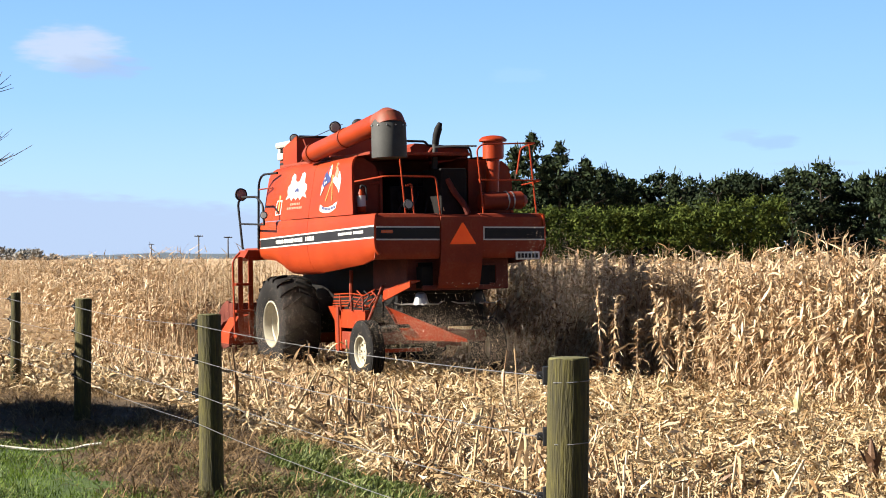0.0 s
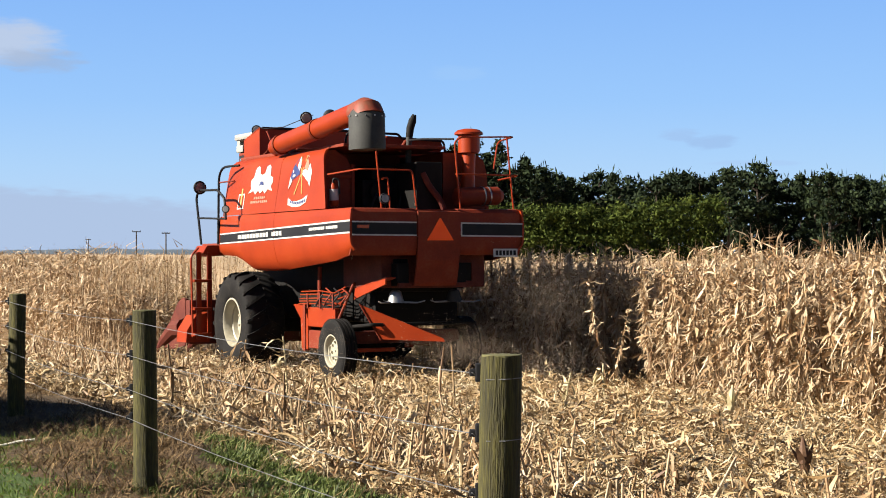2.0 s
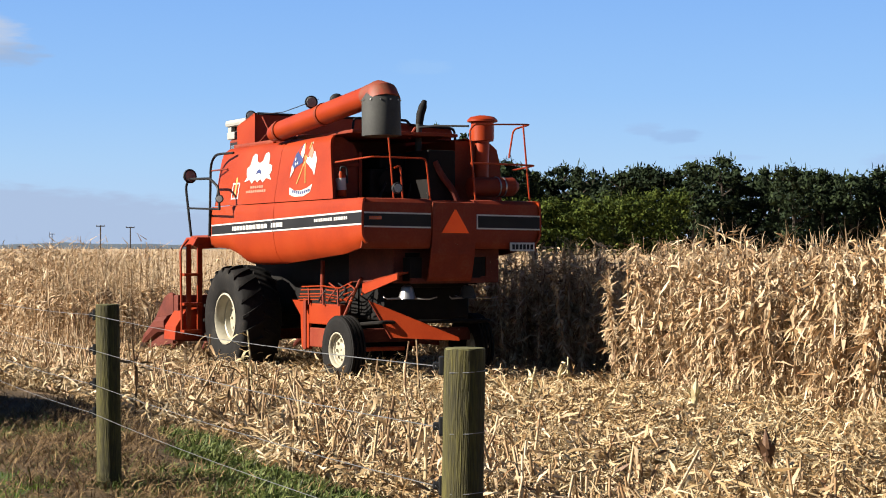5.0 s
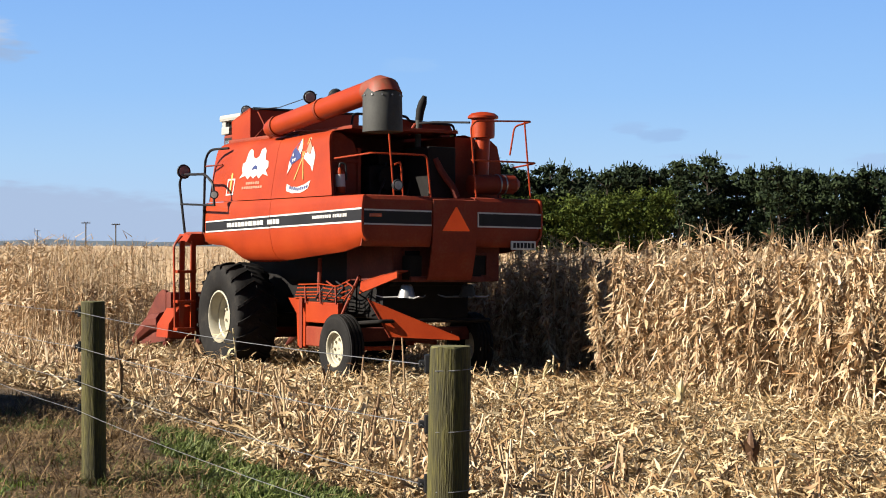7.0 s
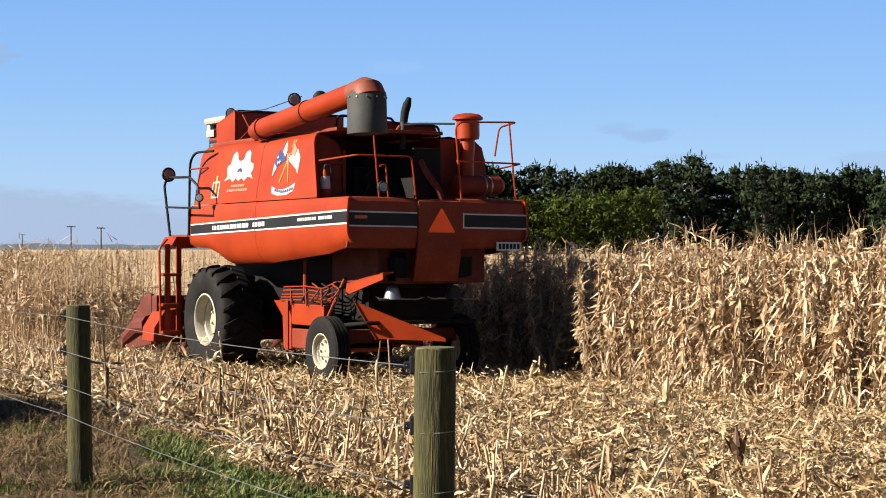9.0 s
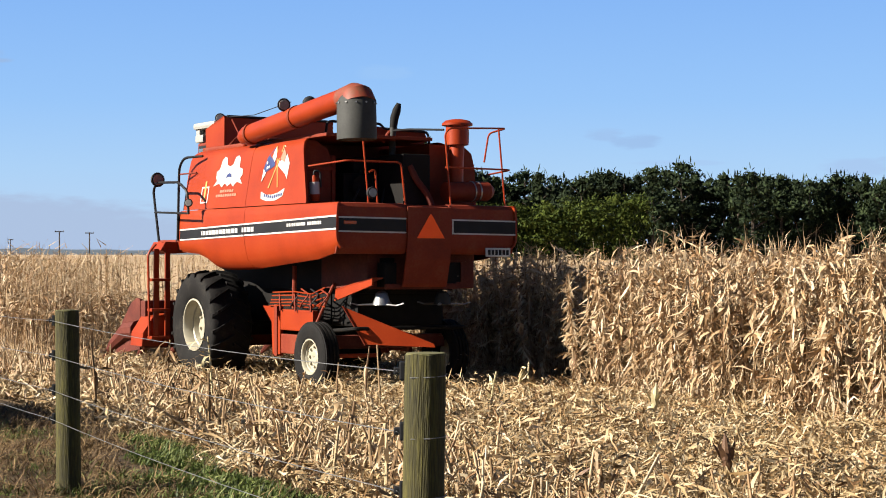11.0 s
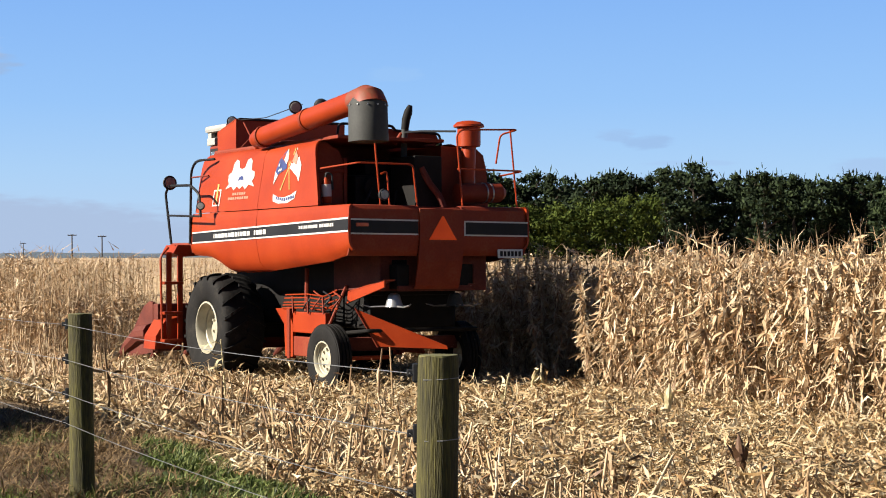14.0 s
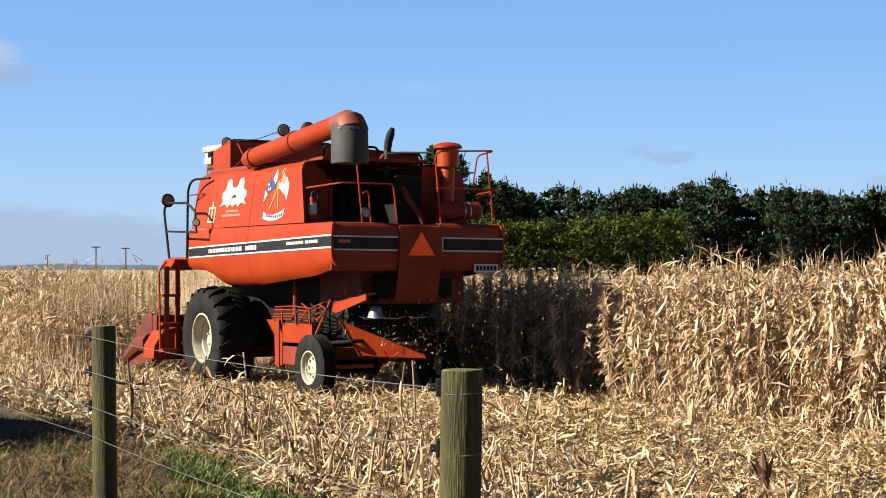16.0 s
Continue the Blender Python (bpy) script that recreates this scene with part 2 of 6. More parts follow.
def lathe(bm, profile, axis="Z", seg=24, at=(0, 0, 0), caps=True):
    """Turns (radius, height) pairs about an axis through at."""
    rings = []
    for r, h in profile:
        ring = []
        for k in range(seg):
            c, s = r * math.cos(2 * math.pi * k / seg), r * math.sin(2 * math.pi * k / seg)
            p = {"Z": (c, s, h), "X": (h, c, s), "Y": (c, h, s)}[axis]
            ring.append(bm.verts.new(Vector(p) + Vector(at)))
        rings.append(ring)
    for s, t in zip(rings, rings[1:]):
        for k in range(seg):
            bm.faces.new((s[k], s[(k + 1) % seg], t[(k + 1) % seg], t[k]))
    for ring in (rings[0], rings[-1]) if caps else ():
        bm.faces.new(ring)
    return bm


def slab(bm, outline, offset):
    """A plate: the outline's points in order, and the same moved by offset."""
    a = [bm.verts.new(p) for p in outline]
    b = [bm.verts.new(Vector(p) + Vector(offset)) for p in outline]
    bm.faces.new(a)
    bm.faces.new(b[::-1])
    for i in range(len(a)):
        j = (i + 1) % len(a)
        bm.faces.new((a[i], b[i], b[j], a[j]))
    return bm


def ribbons(rng, base, heading, length, width, pitch, bend, segs, twist=0.5, taper=True, crumple=0.0):
    """Many curved strips at once: each starts at base, rises by pitch and turns down by bend on its way."""
    n = len(base)
    p = base.copy()
    rows = []
    roll = rng.uniform(-twist, twist, n)
    for i in range(segs + 1):
        u = i / segs
        a = pitch - bend * u + rng.normal(0, crumple, n)
        heading = heading + rng.normal(0, crumple * 0.6, n)
        fwd = np.stack([np.cos(heading) * np.cos(a), np.sin(heading) * np.cos(a), np.sin(a)], 1)
        side = np.stack([-np.sin(heading), np.cos(heading), np.zeros(n)], 1)
        nrm = np.cross(fwd, side)
        tw = roll * (0.3 + u) + rng.normal(0, crumple * 1.2, n)
        w = width * ((0.45 + 0.55 * min(1, u * 3)) * (1 - u ** 2.2 * 0.92) if taper else 1)
        s = (side * np.cos(tw)[:, None] + nrm * np.sin(tw)[:, None]) * (w / 2)[:, None]
        rows += [p - s, p + s]
        p = p + fwd * (length / segs)[:, None]
    v = np.stack(rows, 1)
    k = 2 * (segs + 1)
    q = np.array([[2 * i, 2 * i + 1, 2 * i + 3, 2 * i + 2] for i in range(segs)])
    quads = (np.arange(n)[:, None, None] * k + q[None]).reshape(-1, 4)
    return v.reshape(-1, 3), quads


def joined(pieces):
    vs, qs, n = [], [], 0
    for v, q in pieces:
        vs.append(v)
        qs.append(q + n)
        n += len(v)
    return np.concatenate(vs), np.concatenate(qs)


# ---- the lie of the land ----
FENCE_AT, FENCE_WAY, FENCE_SIDE = np.array((0.02, 6.37)), np.array((-0.443, 0.897)), np.array((0.897, 0.443))
ROW_AT, ROW_WAY, ROW_SIDE = np.array((-0.53, 25.37)), np.array((-0.523, 0.852)), np.array((0.852, 0.523))


def fence_uv(x, y):
    dx, dy = x - FENCE_AT[0], y - FENCE_AT[1]
    return dx * FENCE_SIDE[0] + dy * FENCE_SIDE[1], dx * FENCE_WAY[0] + dy * FENCE_WAY[1]


def row_rs(x, y):
    dx, dy = x - ROW_AT[0], y - ROW_AT[1]
    return dx * ROW_SIDE[0] + dy * ROW_SIDE[1], dx * ROW_WAY[0] + dy * ROW_WAY[1]


def from_rs(r, s):
    return ROW_AT[0] + r * ROW_SIDE[0] + s * ROW_WAY[0], ROW_AT[1] + r * ROW_SIDE[1] + s * ROW_WAY[1]


def land(x, y):
    """Height of the bare ground: a bank along the fence, the field below it."""
    u, v = fence_uv(x, y)
    bank = 0.45 + 0.015 * np.clip(v - 4, 0, 10)
    k = np.clip((u - 0.6) / 2.8, 0, 1)
    k = k * k * (3 - 2 * k)
    fade = np.clip((u + 60) / 50, 0, 1) * np.clip((120 - v) / 80, 0, 1)
    lumps = 0.03 * np.sin(1.7 * x + 0.6 * y) * np.sin(1.1 * y - 0.4 * x) + 0.015 * np.sin(4.1 * x) * np.sin(3.7 * y)
    r, s = row_rs(x, y)
    bed = np.clip((u - 2.0) / 0.7, 0, 1) * np.clip((2.2 - r) / 0.6, 0, 1) * np.clip((16 - s) / 6, 0, 1) * np.clip((v + 6) / 3, 0, 1)
    low = 1 - 0.62 * np.clip((r + 2.2) / 0.9, 0, 1) * np.clip((s + 4.5) / 2.0, 0, 1)
    heap = 0.12 + 0.035 * np.sin(7.1 * x + 1.3 * y) * np.sin(6.3 * y - 2.2 * x) + 0.04 * np.sin(2.1 * x - 0.9 * y) + 0.035 * np.sin(0.8 * x + 1.7 * y + 1) + 0.03 * np.sin(5.3 * x + 2.1 * y) + 0.035 * np.sin(3.3 * x - 4.4 * y) * np.sin(1.9 * x + 2.9 * y)
    return bank * fade * (1 - k) + lumps * (1 - 0.5 * k) + bed * heap * low


def swing(s):
    """How far the crop's cut edge lies off the straight row at each end."""
    return 0.160 * np.clip(s - 9.0, 0, 400) - 0.085 * np.clip(-3.4 - s, 0, 20)


def standing(x, y):
    """Where the uncut maize stands."""
    r, s = row_rs(x, y)
    r = r - swing(s)
    return ((s < -3.1) & (r > 1.35)) | ((s >= -3.1) & (s < 9.0) & (r > 3.2)) | ((s >= 9.0) & (r > -2.95))


def ground():
    def axis(lo, hi, step, far):
        mid = np.arange(lo, hi + 1e-6, step)
        out = step * 1.35 ** np.arange(1, 60)
        up = hi + np.cumsum(out)
        dn = lo - np.cumsum(out)
        return np.concatenate([dn[dn > -far][::-1], mid, up[up < far]])
    xs, ys = axis(-14, 12, 0.25, 4000), axis(-4, 45, 0.25, 4000)
    gx, gy = np.meshgrid(xs, ys, indexing="ij")
    v = np.stack([gx, gy, land(gx, gy)], -1).reshape(-1, 3)
    i, j = np.meshgrid(np.arange(len(xs) - 1), np.arange(len(ys) - 1), indexing="ij")
    a = (i * len(ys) + j).ravel()
    q = np.stack([a, a + len(ys), a + len(ys) + 1, a + 1], 1)
    ob = arrays("ground", v, q, M_FIELD)
    ob.data.materials.append(M_BANK)
    c = v[q].mean(1)
    ob.data.materials.append(M_TURF)
    u, v = fence_uv(c[:, 0], c[:, 1])
    turf = ((u < -0.6) & (v > 1) & (v < 8.4)) | ((u > np.maximum(0.4, 0.45 + (v - 4.6) * 0.28)) & (u < 1.7) & (v > 1) & (v < 8.3))
    ob.data.polygons.foreach_set("material_index", np.where(turf, 2, ((u < 1.8 - 0.5 * np.clip(v - 10, 0, 9)) & (u > -60)).astype(np.int32)).astype(np.int32))
    ob.data.polygons.foreach_set("use_smooth", np.ones(len(q), bool))
    tagged(ob, "straw-strewn harvested field with a dead-grass bank along the fence", "ground", kind="structure")


# ---- maize ----
def maize_plant(rng, leaves, segs, tall=True, fine=1.0, arching=0.34):
    """Corners and faces of one dry plant standing at the origin."""
    h = rng.uniform(1.72, 2.02)
    lean = rng.normal(0, 0.09, 2)

    def stem(z):
        return np.stack([lean[0] * z, lean[1] * z, z], -1)
    pieces = []
    a = np.linspace(0, 2 * np.pi, 5)[:4]
    for z0, z1, r0, r1 in ((0, h * 0.55, 0.010, 0.007), (h * 0.55, h, 0.007, 0.004)):
        ring0 = stem(np.full(4, z0)) + np.stack([np.cos(a), np.sin(a), 0 * a], 1) * r0
        ring1 = stem(np.full(4, z1)) + np.stack([np.cos(a), np.sin(a), 0 * a], 1) * r1
        pieces.append((np.concatenate([ring0, ring1]), np.array([[k, (k + 1) % 4, 4 + (k + 1) % 4, 4 + k] for k in range(4)])))
    z = np.linspace(0.09, 0.99, leaves) * h + rng.normal(0, 0.04, leaves)
    side = rng.uniform(0, np.pi) + np.pi * (np.arange(leaves) % 2) + rng.normal(0, 0.7, leaves)
    top = z > 0.75 * h
    arch = rng.random(leaves) < np.where(top, np.maximum(arching, 0.6), arching)
    length = (rng.gamma(4, 0.052, leaves) + 0.07) * (0.3 + 0.7 * fine) * np.where(z > 0.72 * h, 0.7, 1.0) * np.minimum(1.0, z / 0.22 + 0.35)
    pitch = np.where(arch, rng.uniform(-0.6, 0.8, leaves), rng.uniform(-1.5, -0.8, leaves))
    bend = np.where(arch, rng.uniform(0.2, 1.7, leaves), rng.uniform(-0.5, 0.4, leaves))
    pieces.append(ribbons(rng, stem(z), side, length, rng.gamma(4.0, 0.0084, leaves) * fine + 0.005, pitch, bend, segs, 1.4, crumple=0.30))
    # husk-wrapped ears that hang down
    for _ in range(2 if fine < 0.8 else 1):
        ze, d = h * rng.uniform(0.42, 0.58), rng.uniform(0, 6.28)
        n = 7
        pieces.append(ribbons(rng, stem(np.full(n, ze)), d + rng.normal(0, 0.35, n), rng.uniform(0.16, 0.28, n), rng.uniform(0.03, 0.06, n), rng.uniform(-0.9, 0.1, n), rng.uniform(0.5, 1.1, n), 3, 2.0, crumple=0.25))
    n = 4
    if tall and rng.random() < 0.6:
        pieces.append(ribbons(rng, stem(np.full(n, h * 0.97)), rng.uniform(0, 6.28, n), rng.uniform(0.12, 0.40, n), np.full(n, 0.009), rng.uniform(0.8, 1.55, n), rng.uniform(0, 1.3, n), 3, 0.4, crumple=0.3))
    return joined(pieces)


def plant_field(name, label, x, y, kinds, rng, scale=(0.9, 1.12), grow=1.0):
    pieces = []
    pick = rng.integers(0, len(kinds), len(x))
    turn, size = rng.uniform(0, 6.28, len(x)), rng.uniform(*scale, len(x)) * grow
    z = land(x, y)
    for k, (v, q) in enumerate(kinds):
        w = np.nonzero(pick == k)[0]
        if len(w) == 0:
            continue
        c, s = np.cos(turn[w])[:, None], np.sin(turn[w])[:, None]
        vx = (v[None, :, 0] * c - v[None, :, 1] * s) * size[w][:, None] + x[w][:, None]
        vy = (v[None, :, 0] * s + v[None, :, 1] * c) * size[w][:, None] + y[w][:, None]
        vz = v[None, :, 2] * size[w][:, None] + z[w][:, None] - 0.02
        vv = np.stack([vx, vy, vz], -1).reshape(-1, 3)
        qq = (np.arange(len(w))[:, None, None] * len(v) + q[None]).reshape(-1, 4)
        pieces.append((vv, qq))
    ob = arrays(name, *joined(pieces), M_LEAF)
    return tagged(ob, label, "maize crop", kind="stuff")


def rows_of(rng, r0, count, s0, s1, step, spacing=0.5):
    r, s = [], []
    for k in range(count):
        n = int((s1 - s0) / step)
        r.append(r0 + spacing * k + rng.normal(0, 0.13, n))
        s.append(np.linspace(s0, s1, n) + rng.normal(0, 0.05, n))
    r, s = np.concatenate(r), np.concatenate(s)
    return from_rs(r + swing(s), s)


def maize():
    rng = np.random.default_rng(4)
    near = [maize_plant(rng, 142, 2, True, 0.72) for _ in range(24)]
    mid = [maize_plant(rng, 64, 2, k % 3 == 0, 0.68, 0.7) for k in range(12)]
    back = [maize_plant(rng, 36, 1, k == 0, 0.9, 0.8) for k in range(9)]
    far = [maize_plant(rng, 14, 1, False, 0.9, 0.8) for _ in range(8)]
    label = "dense standing dry maize with hanging straw-coloured leaves"
    # the cut edge swings a little towards the fence at its near end
    for first, count, kinds in ((1.42, 2, near), (2.28, 5, mid)):
        x, y = rows_of(rng, first, count, -10.6, -2.94, 0.085, 0.42)
        _, s = row_rs(x, y)
        plant_field("maize_stand", label, x, y, kinds, rng, (0.90, 1.10), 0.94 + 0.014 * np.clip(-2.95 - s, 0, 8))
    for first, count, kinds in ((3.45, 1, near), (3.9, 4, mid)):
        x, y = rows_of(rng, first, count, -2.95, 9, 0.10)
        plant_field("maize_stand", label, x, y, kinds, rng, (0.88, 1.10))
    x, y = rows_of(rng, -2.7, 24, 9.0, 11.5, 0.15)
    plant_field("maize_stand", label, x, y, back, rng, (0.90, 1.05))
    x, y = rows_of(rng, -2.7, 2, 11.5, 32, 0.13)
    plant_field("maize_stand", label, x, y, mid, rng, (0.90, 1.05))
    x, y = rows_of(rng, -1.7, 5, 11.5, 32, 0.16)
    plant_field("maize_stand", label, x, y, back, rng, (0.94, 1.08))
    x, y = rows_of(rng, -2.7, 6, 32, 70, 0.22)
    plant_field("maize_stand", label, x, y, back, rng, (0.90, 1.05))
    x, y = rows_of(rng, -2.7, 4, 70, 240, 0.5)
    plant_field("maize_stand", label, x, y, far, rng)
    # tops of the rows behind, seen over the first ones
    r, s = rng.uniform(-2, 60, 4200), rng.uniform(-10, 110, 4200)
    x, y = from_rs(r, s)
    ok = standing(x, y) & (y > 14)
    plant_field("maize_stand", label, x[ok], y[ok], far, rng, (0.9, 1.08))
    # closed leaf mass inside the crop, below the tops
    for r0, r1, s0, s1 in ((-0.6, 420, 11, 620), (4.9, 420, -2.0, 11), (3.4, 420, -40, -2.0)):
        gr, gs = np.meshgrid(np.linspace(r0, r1, 80), np.linspace(s0, s1, 80), indexing="ij")
        gx, gy = from_rs(gr + swing(gs), gs)
        edge = (gr <= r0) | (gs <= s0) | (gr >= r1) | (gs >= s1)
        v = np.stack([gx, gy, np.where(edge, -0.05, 1.34 + rng.normal(0, 0.12, gx.shape))], -1).reshape(-1, 3)
        i, j = np.meshgrid(np.arange(79), np.arange(79), indexing="ij")
        a = (i * 80 + j).ravel()
        ob = arrays("maize_canopy", v, np.stack([a, a + 80, a + 81, a + 1], 1), M_LEAF)
        tagged(ob, "closed canopy of dry maize across the field", "maize crop", kind="stuff")


def straw():
    rng = np.random.default_rng(8)
    pieces = []

    def scatter(n, y0, y1, size, lift):
        y = rng.uniform(y0, y1, n)
        x = rng.uniform(-0.42, 0.36, n) * y
        u, v = fence_uv(x, y)
        ok = (u > 1.9 - 0.5 * np.clip(v - 10, 0, 9) + 0.6 * np.sin(2.3 * y) * rng.random(n)) & ~standing(x, y)
        x, y = x[ok], y[ok]
        m = len(x)
        z = land(x, y) + rng.gamma(1.6, lift, m) * (0.5 + 0.7 * np.sin(1.3 * x + 0.5 * y) ** 2 * np.sin(2.9 * y - 1.1 * x) ** 2)
        pitch = rng.normal(0.05, 0.28, m)
        long = rng.random(m) < 0.30
        length = np.where(long, rng.uniform(0.10, 0.26, m), np.minimum(rng.gamma(2.0, 0.042, m), 0.22) + 0.02) * size
        width = np.where(long, rng.uniform(0.012, 0.036, m), np.minimum(rng.gamma(2.2, 0.0055, m), 0.03) + 0.004) * size
        pieces.append(ribbons(rng, np.stack([x, y, z], 1), rng.uniform(0, 6.28, m), length, width, pitch, rng.normal(0.2, 0.8, m), 2, 1.7, crumple=0.45))
    scatter(150000, 10.5, 20, 1.05, 0.06)
    scatter(95000, 19, 31, 1.15, 0.05)
    scatter(26000, 29, 75, 1.6, 0.06)
    ob = arrays("straw_litter", *joined(pieces), M_STRAW)
    tagged(ob, "loose layer of shredded pale maize straw on the field", "straw", kind="stuff")


def stub_plant(rng):
    """A snapped stalk with torn leaves and husks hanging round it."""
    h = rng.uniform(0.12, 0.52)
    bend = rng.normal(0, 0.36, 2)
    a = np.linspace(0, 2 * np.pi, 6)[:5]
    ring = np.stack([np.cos(a), np.sin(a), 0 * a], 1)
    top = np.array([bend[0] * h, bend[1] * h, h])
    pieces = [(np.concatenate([ring * 0.013, ring * 0.010 + top]), np.array([[k, (k + 1) % 5, 5 + (k + 1) % 5, 5 + k] for k in range(5)]))]
    n = rng.integers(7, 16)
    f = rng.uniform(0.15, 1.0, n)
    pieces.append(ribbons(rng, f[:, None] * top[None], rng.uniform(0, 6.28, n), rng.uniform(0.08, 0.26, n), rng.uniform(0.008, 0.032, n), rng.uniform(-1.3, 0.6, n), rng.uniform(0.2, 1.8, n), 3, 1.6, crumple=0.55))
    return joined(pieces)


def stubble():
    rng = np.random.default_rng(71)
    kinds = [stub_plant(rng) for _ in range(24)]
    n = 950
    v = rng.uniform(3.0, 24, n)
    u = 2.25 + rng.gamma(1.1, 1.1, n) + 0.5 * (rng.random(n) < 0.25)
    p = FENCE_AT[None] + u[:, None] * FENCE_SIDE[None] + v[:, None] * FENCE_WAY[None]
    x, y = p[:, 0], p[:, 1]
    ok = ~standing(x, y) & (u < 4.6)
    plant_field("maize_stubble", "broken maize stubble with torn leaves in the straw", x[ok], y[ok], kinds, rng, (0.7, 1.1))


def tufts(name, label, category, material, n, spots, length, width, rng, droop=0.9, rise=(0.7, 1.5)):
    """Blades scattered in round patches (x, y, radius)."""
    px, py = [], []
    total = sum(r * r for _, _, r in spots)
    for cx, cy, r in spots:
        k = int(n * r * r / total)
        a, d = rng.uniform(0, 6.28, k), r * np.sqrt(rng.random(k)) * (0.75 + 0.35 * rng.random(k))
        px.append(cx + d * np.cos(a))
        py.append(cy + d * np.sin(a))
    x, y = np.concatenate(px), np.concatenate(py)
    m = len(x)
    v, q = ribbons(rng, np.stack([x, y, land(x, y) - 0.01], 1), rng.uniform(0, 6.28, m), rng.uniform(*length, m), rng.uniform(*width, m), rng.uniform(*rise, m), rng.uniform(0.1, 2 * droop, m), 2, 0.6)
    tagged(arrays(name, v, q, material), label, category, kind="stuff")


def uv_at(u, v):
    p = FENCE_AT + u * FENCE_SIDE + v * FENCE_WAY
    return p[0], p[1]


def verge():
    rng = np.random.default_rng(12)
    spots = [(*uv_at(rng.uniform(max(0.35, 0.35 + (v - 4.6) * 0.28) + 0.2, 1.75), v + rng.uniform(-0.15, 0.15)), rng.uniform(0.2, 0.42)) for v in np.arange(2.5, 8.6, 0.1)]
    tufts("grass_strip", "green grass growing between fence and straw", "grass", M_COARSE, 30000, spots, (0.04, 0.12), (0.010, 0.024), rng, 1.3, (0.2, 1.4))
    spots = [(*uv_at(rng.uniform(-3.2, -0.7), rng.uniform(3.2, 8.3)), rng.uniform(0.4, 0.8)) for _ in range(60)]
    tufts("mown_grass", "short green grass on the near side of the fence", "grass", M_GRASS, 30000, spots, (0.03, 0.075), (0.005, 0.010), rng)
    spots = [(*uv_at(rng.uniform(-0.4, 0.4), rng.uniform(2.5, 17)), rng.uniform(0.2, 0.45)) for _ in range(75)]
    spots += [(*uv_at(rng.uniform(-0.7, 0.5), rng.uniform(4.0, 9.5)), rng.uniform(0.25, 0.45)) for _ in range(30)]
    spots += [(*uv_at(rng.uniform(-2.5, 0.0), rng.uniform(9.2, 17)), rng.uniform(0.3, 0.5)) for _ in range(40)]
    spots += [(*uv_at(rng.uniform(0.8, 2.6), rng.uniform(8.4, 17)), rng.uniform(0.3, 0.6)) for _ in range(50)]
    spots += [(*uv_at(rng.uniform(0.3, 1.0), rng.uniform(6.6, 10.0)), rng.uniform(0.25, 0.4)) for _ in range(35)]
    spots += [(*uv_at(rng.uniform(0.9, 1.8), rng.uniform(4.0, 8.4)), rng.uniform(0.08, 0.18)) for _ in range(40)]
    spots += [(*uv_at(rng.uniform(0.2, 0.75), rng.uniform(4.2, 6.8)), rng.uniform(0.2, 0.35)) for _ in range(30)]
    spots += [(*uv_at(rng.uniform(1.7, 2.5), rng.uniform(4.5, 9.0)), rng.uniform(0.2, 0.3)) for _ in range(30)]
    spots += [(*uv_at(rng.uniform(-6.5, -1.0), rng.uniform(9.5, 20)), rng.uniform(0.4, 0.7)) for _ in range(45)]
    tufts("dead_weeds", "brown dead grass and weeds along the fence", "dead grass", M_WEED, 54000, spots, (0.05, 0.24), (0.004, 0.012), rng, 0.9, (-0.1, 0.95))
    spots = [(*uv_at(rng.uniform(-1.8, 0.8), rng.uniform(3.5, 9.5)), rng.uniform(0.12, 0.4)) for _ in range(45)]
    tufts("sparse_grass", "thin olive grass among the dead weeds", "grass", M_COARSE, 5500, spots, (0.05, 0.16), (0.005, 0.012), rng, 1.2, (0.1, 1.2))


# ---- fence ----
POSTS = [(0.035, 6.37, 1.668, 0.079, 0.9), (-2.30, 11.07, 1.674, 0.079, -0.6), (-4.40, 15.5, 1.672, 0.078, 0.8), (-6.15, 18.9, 1.66, 0.055, 0.3), (-8.2, 22.9, 1.66, 0.075, 0.0)]
WIRE_DROPS = (0.065, 0.295, 0.52, 0.71)


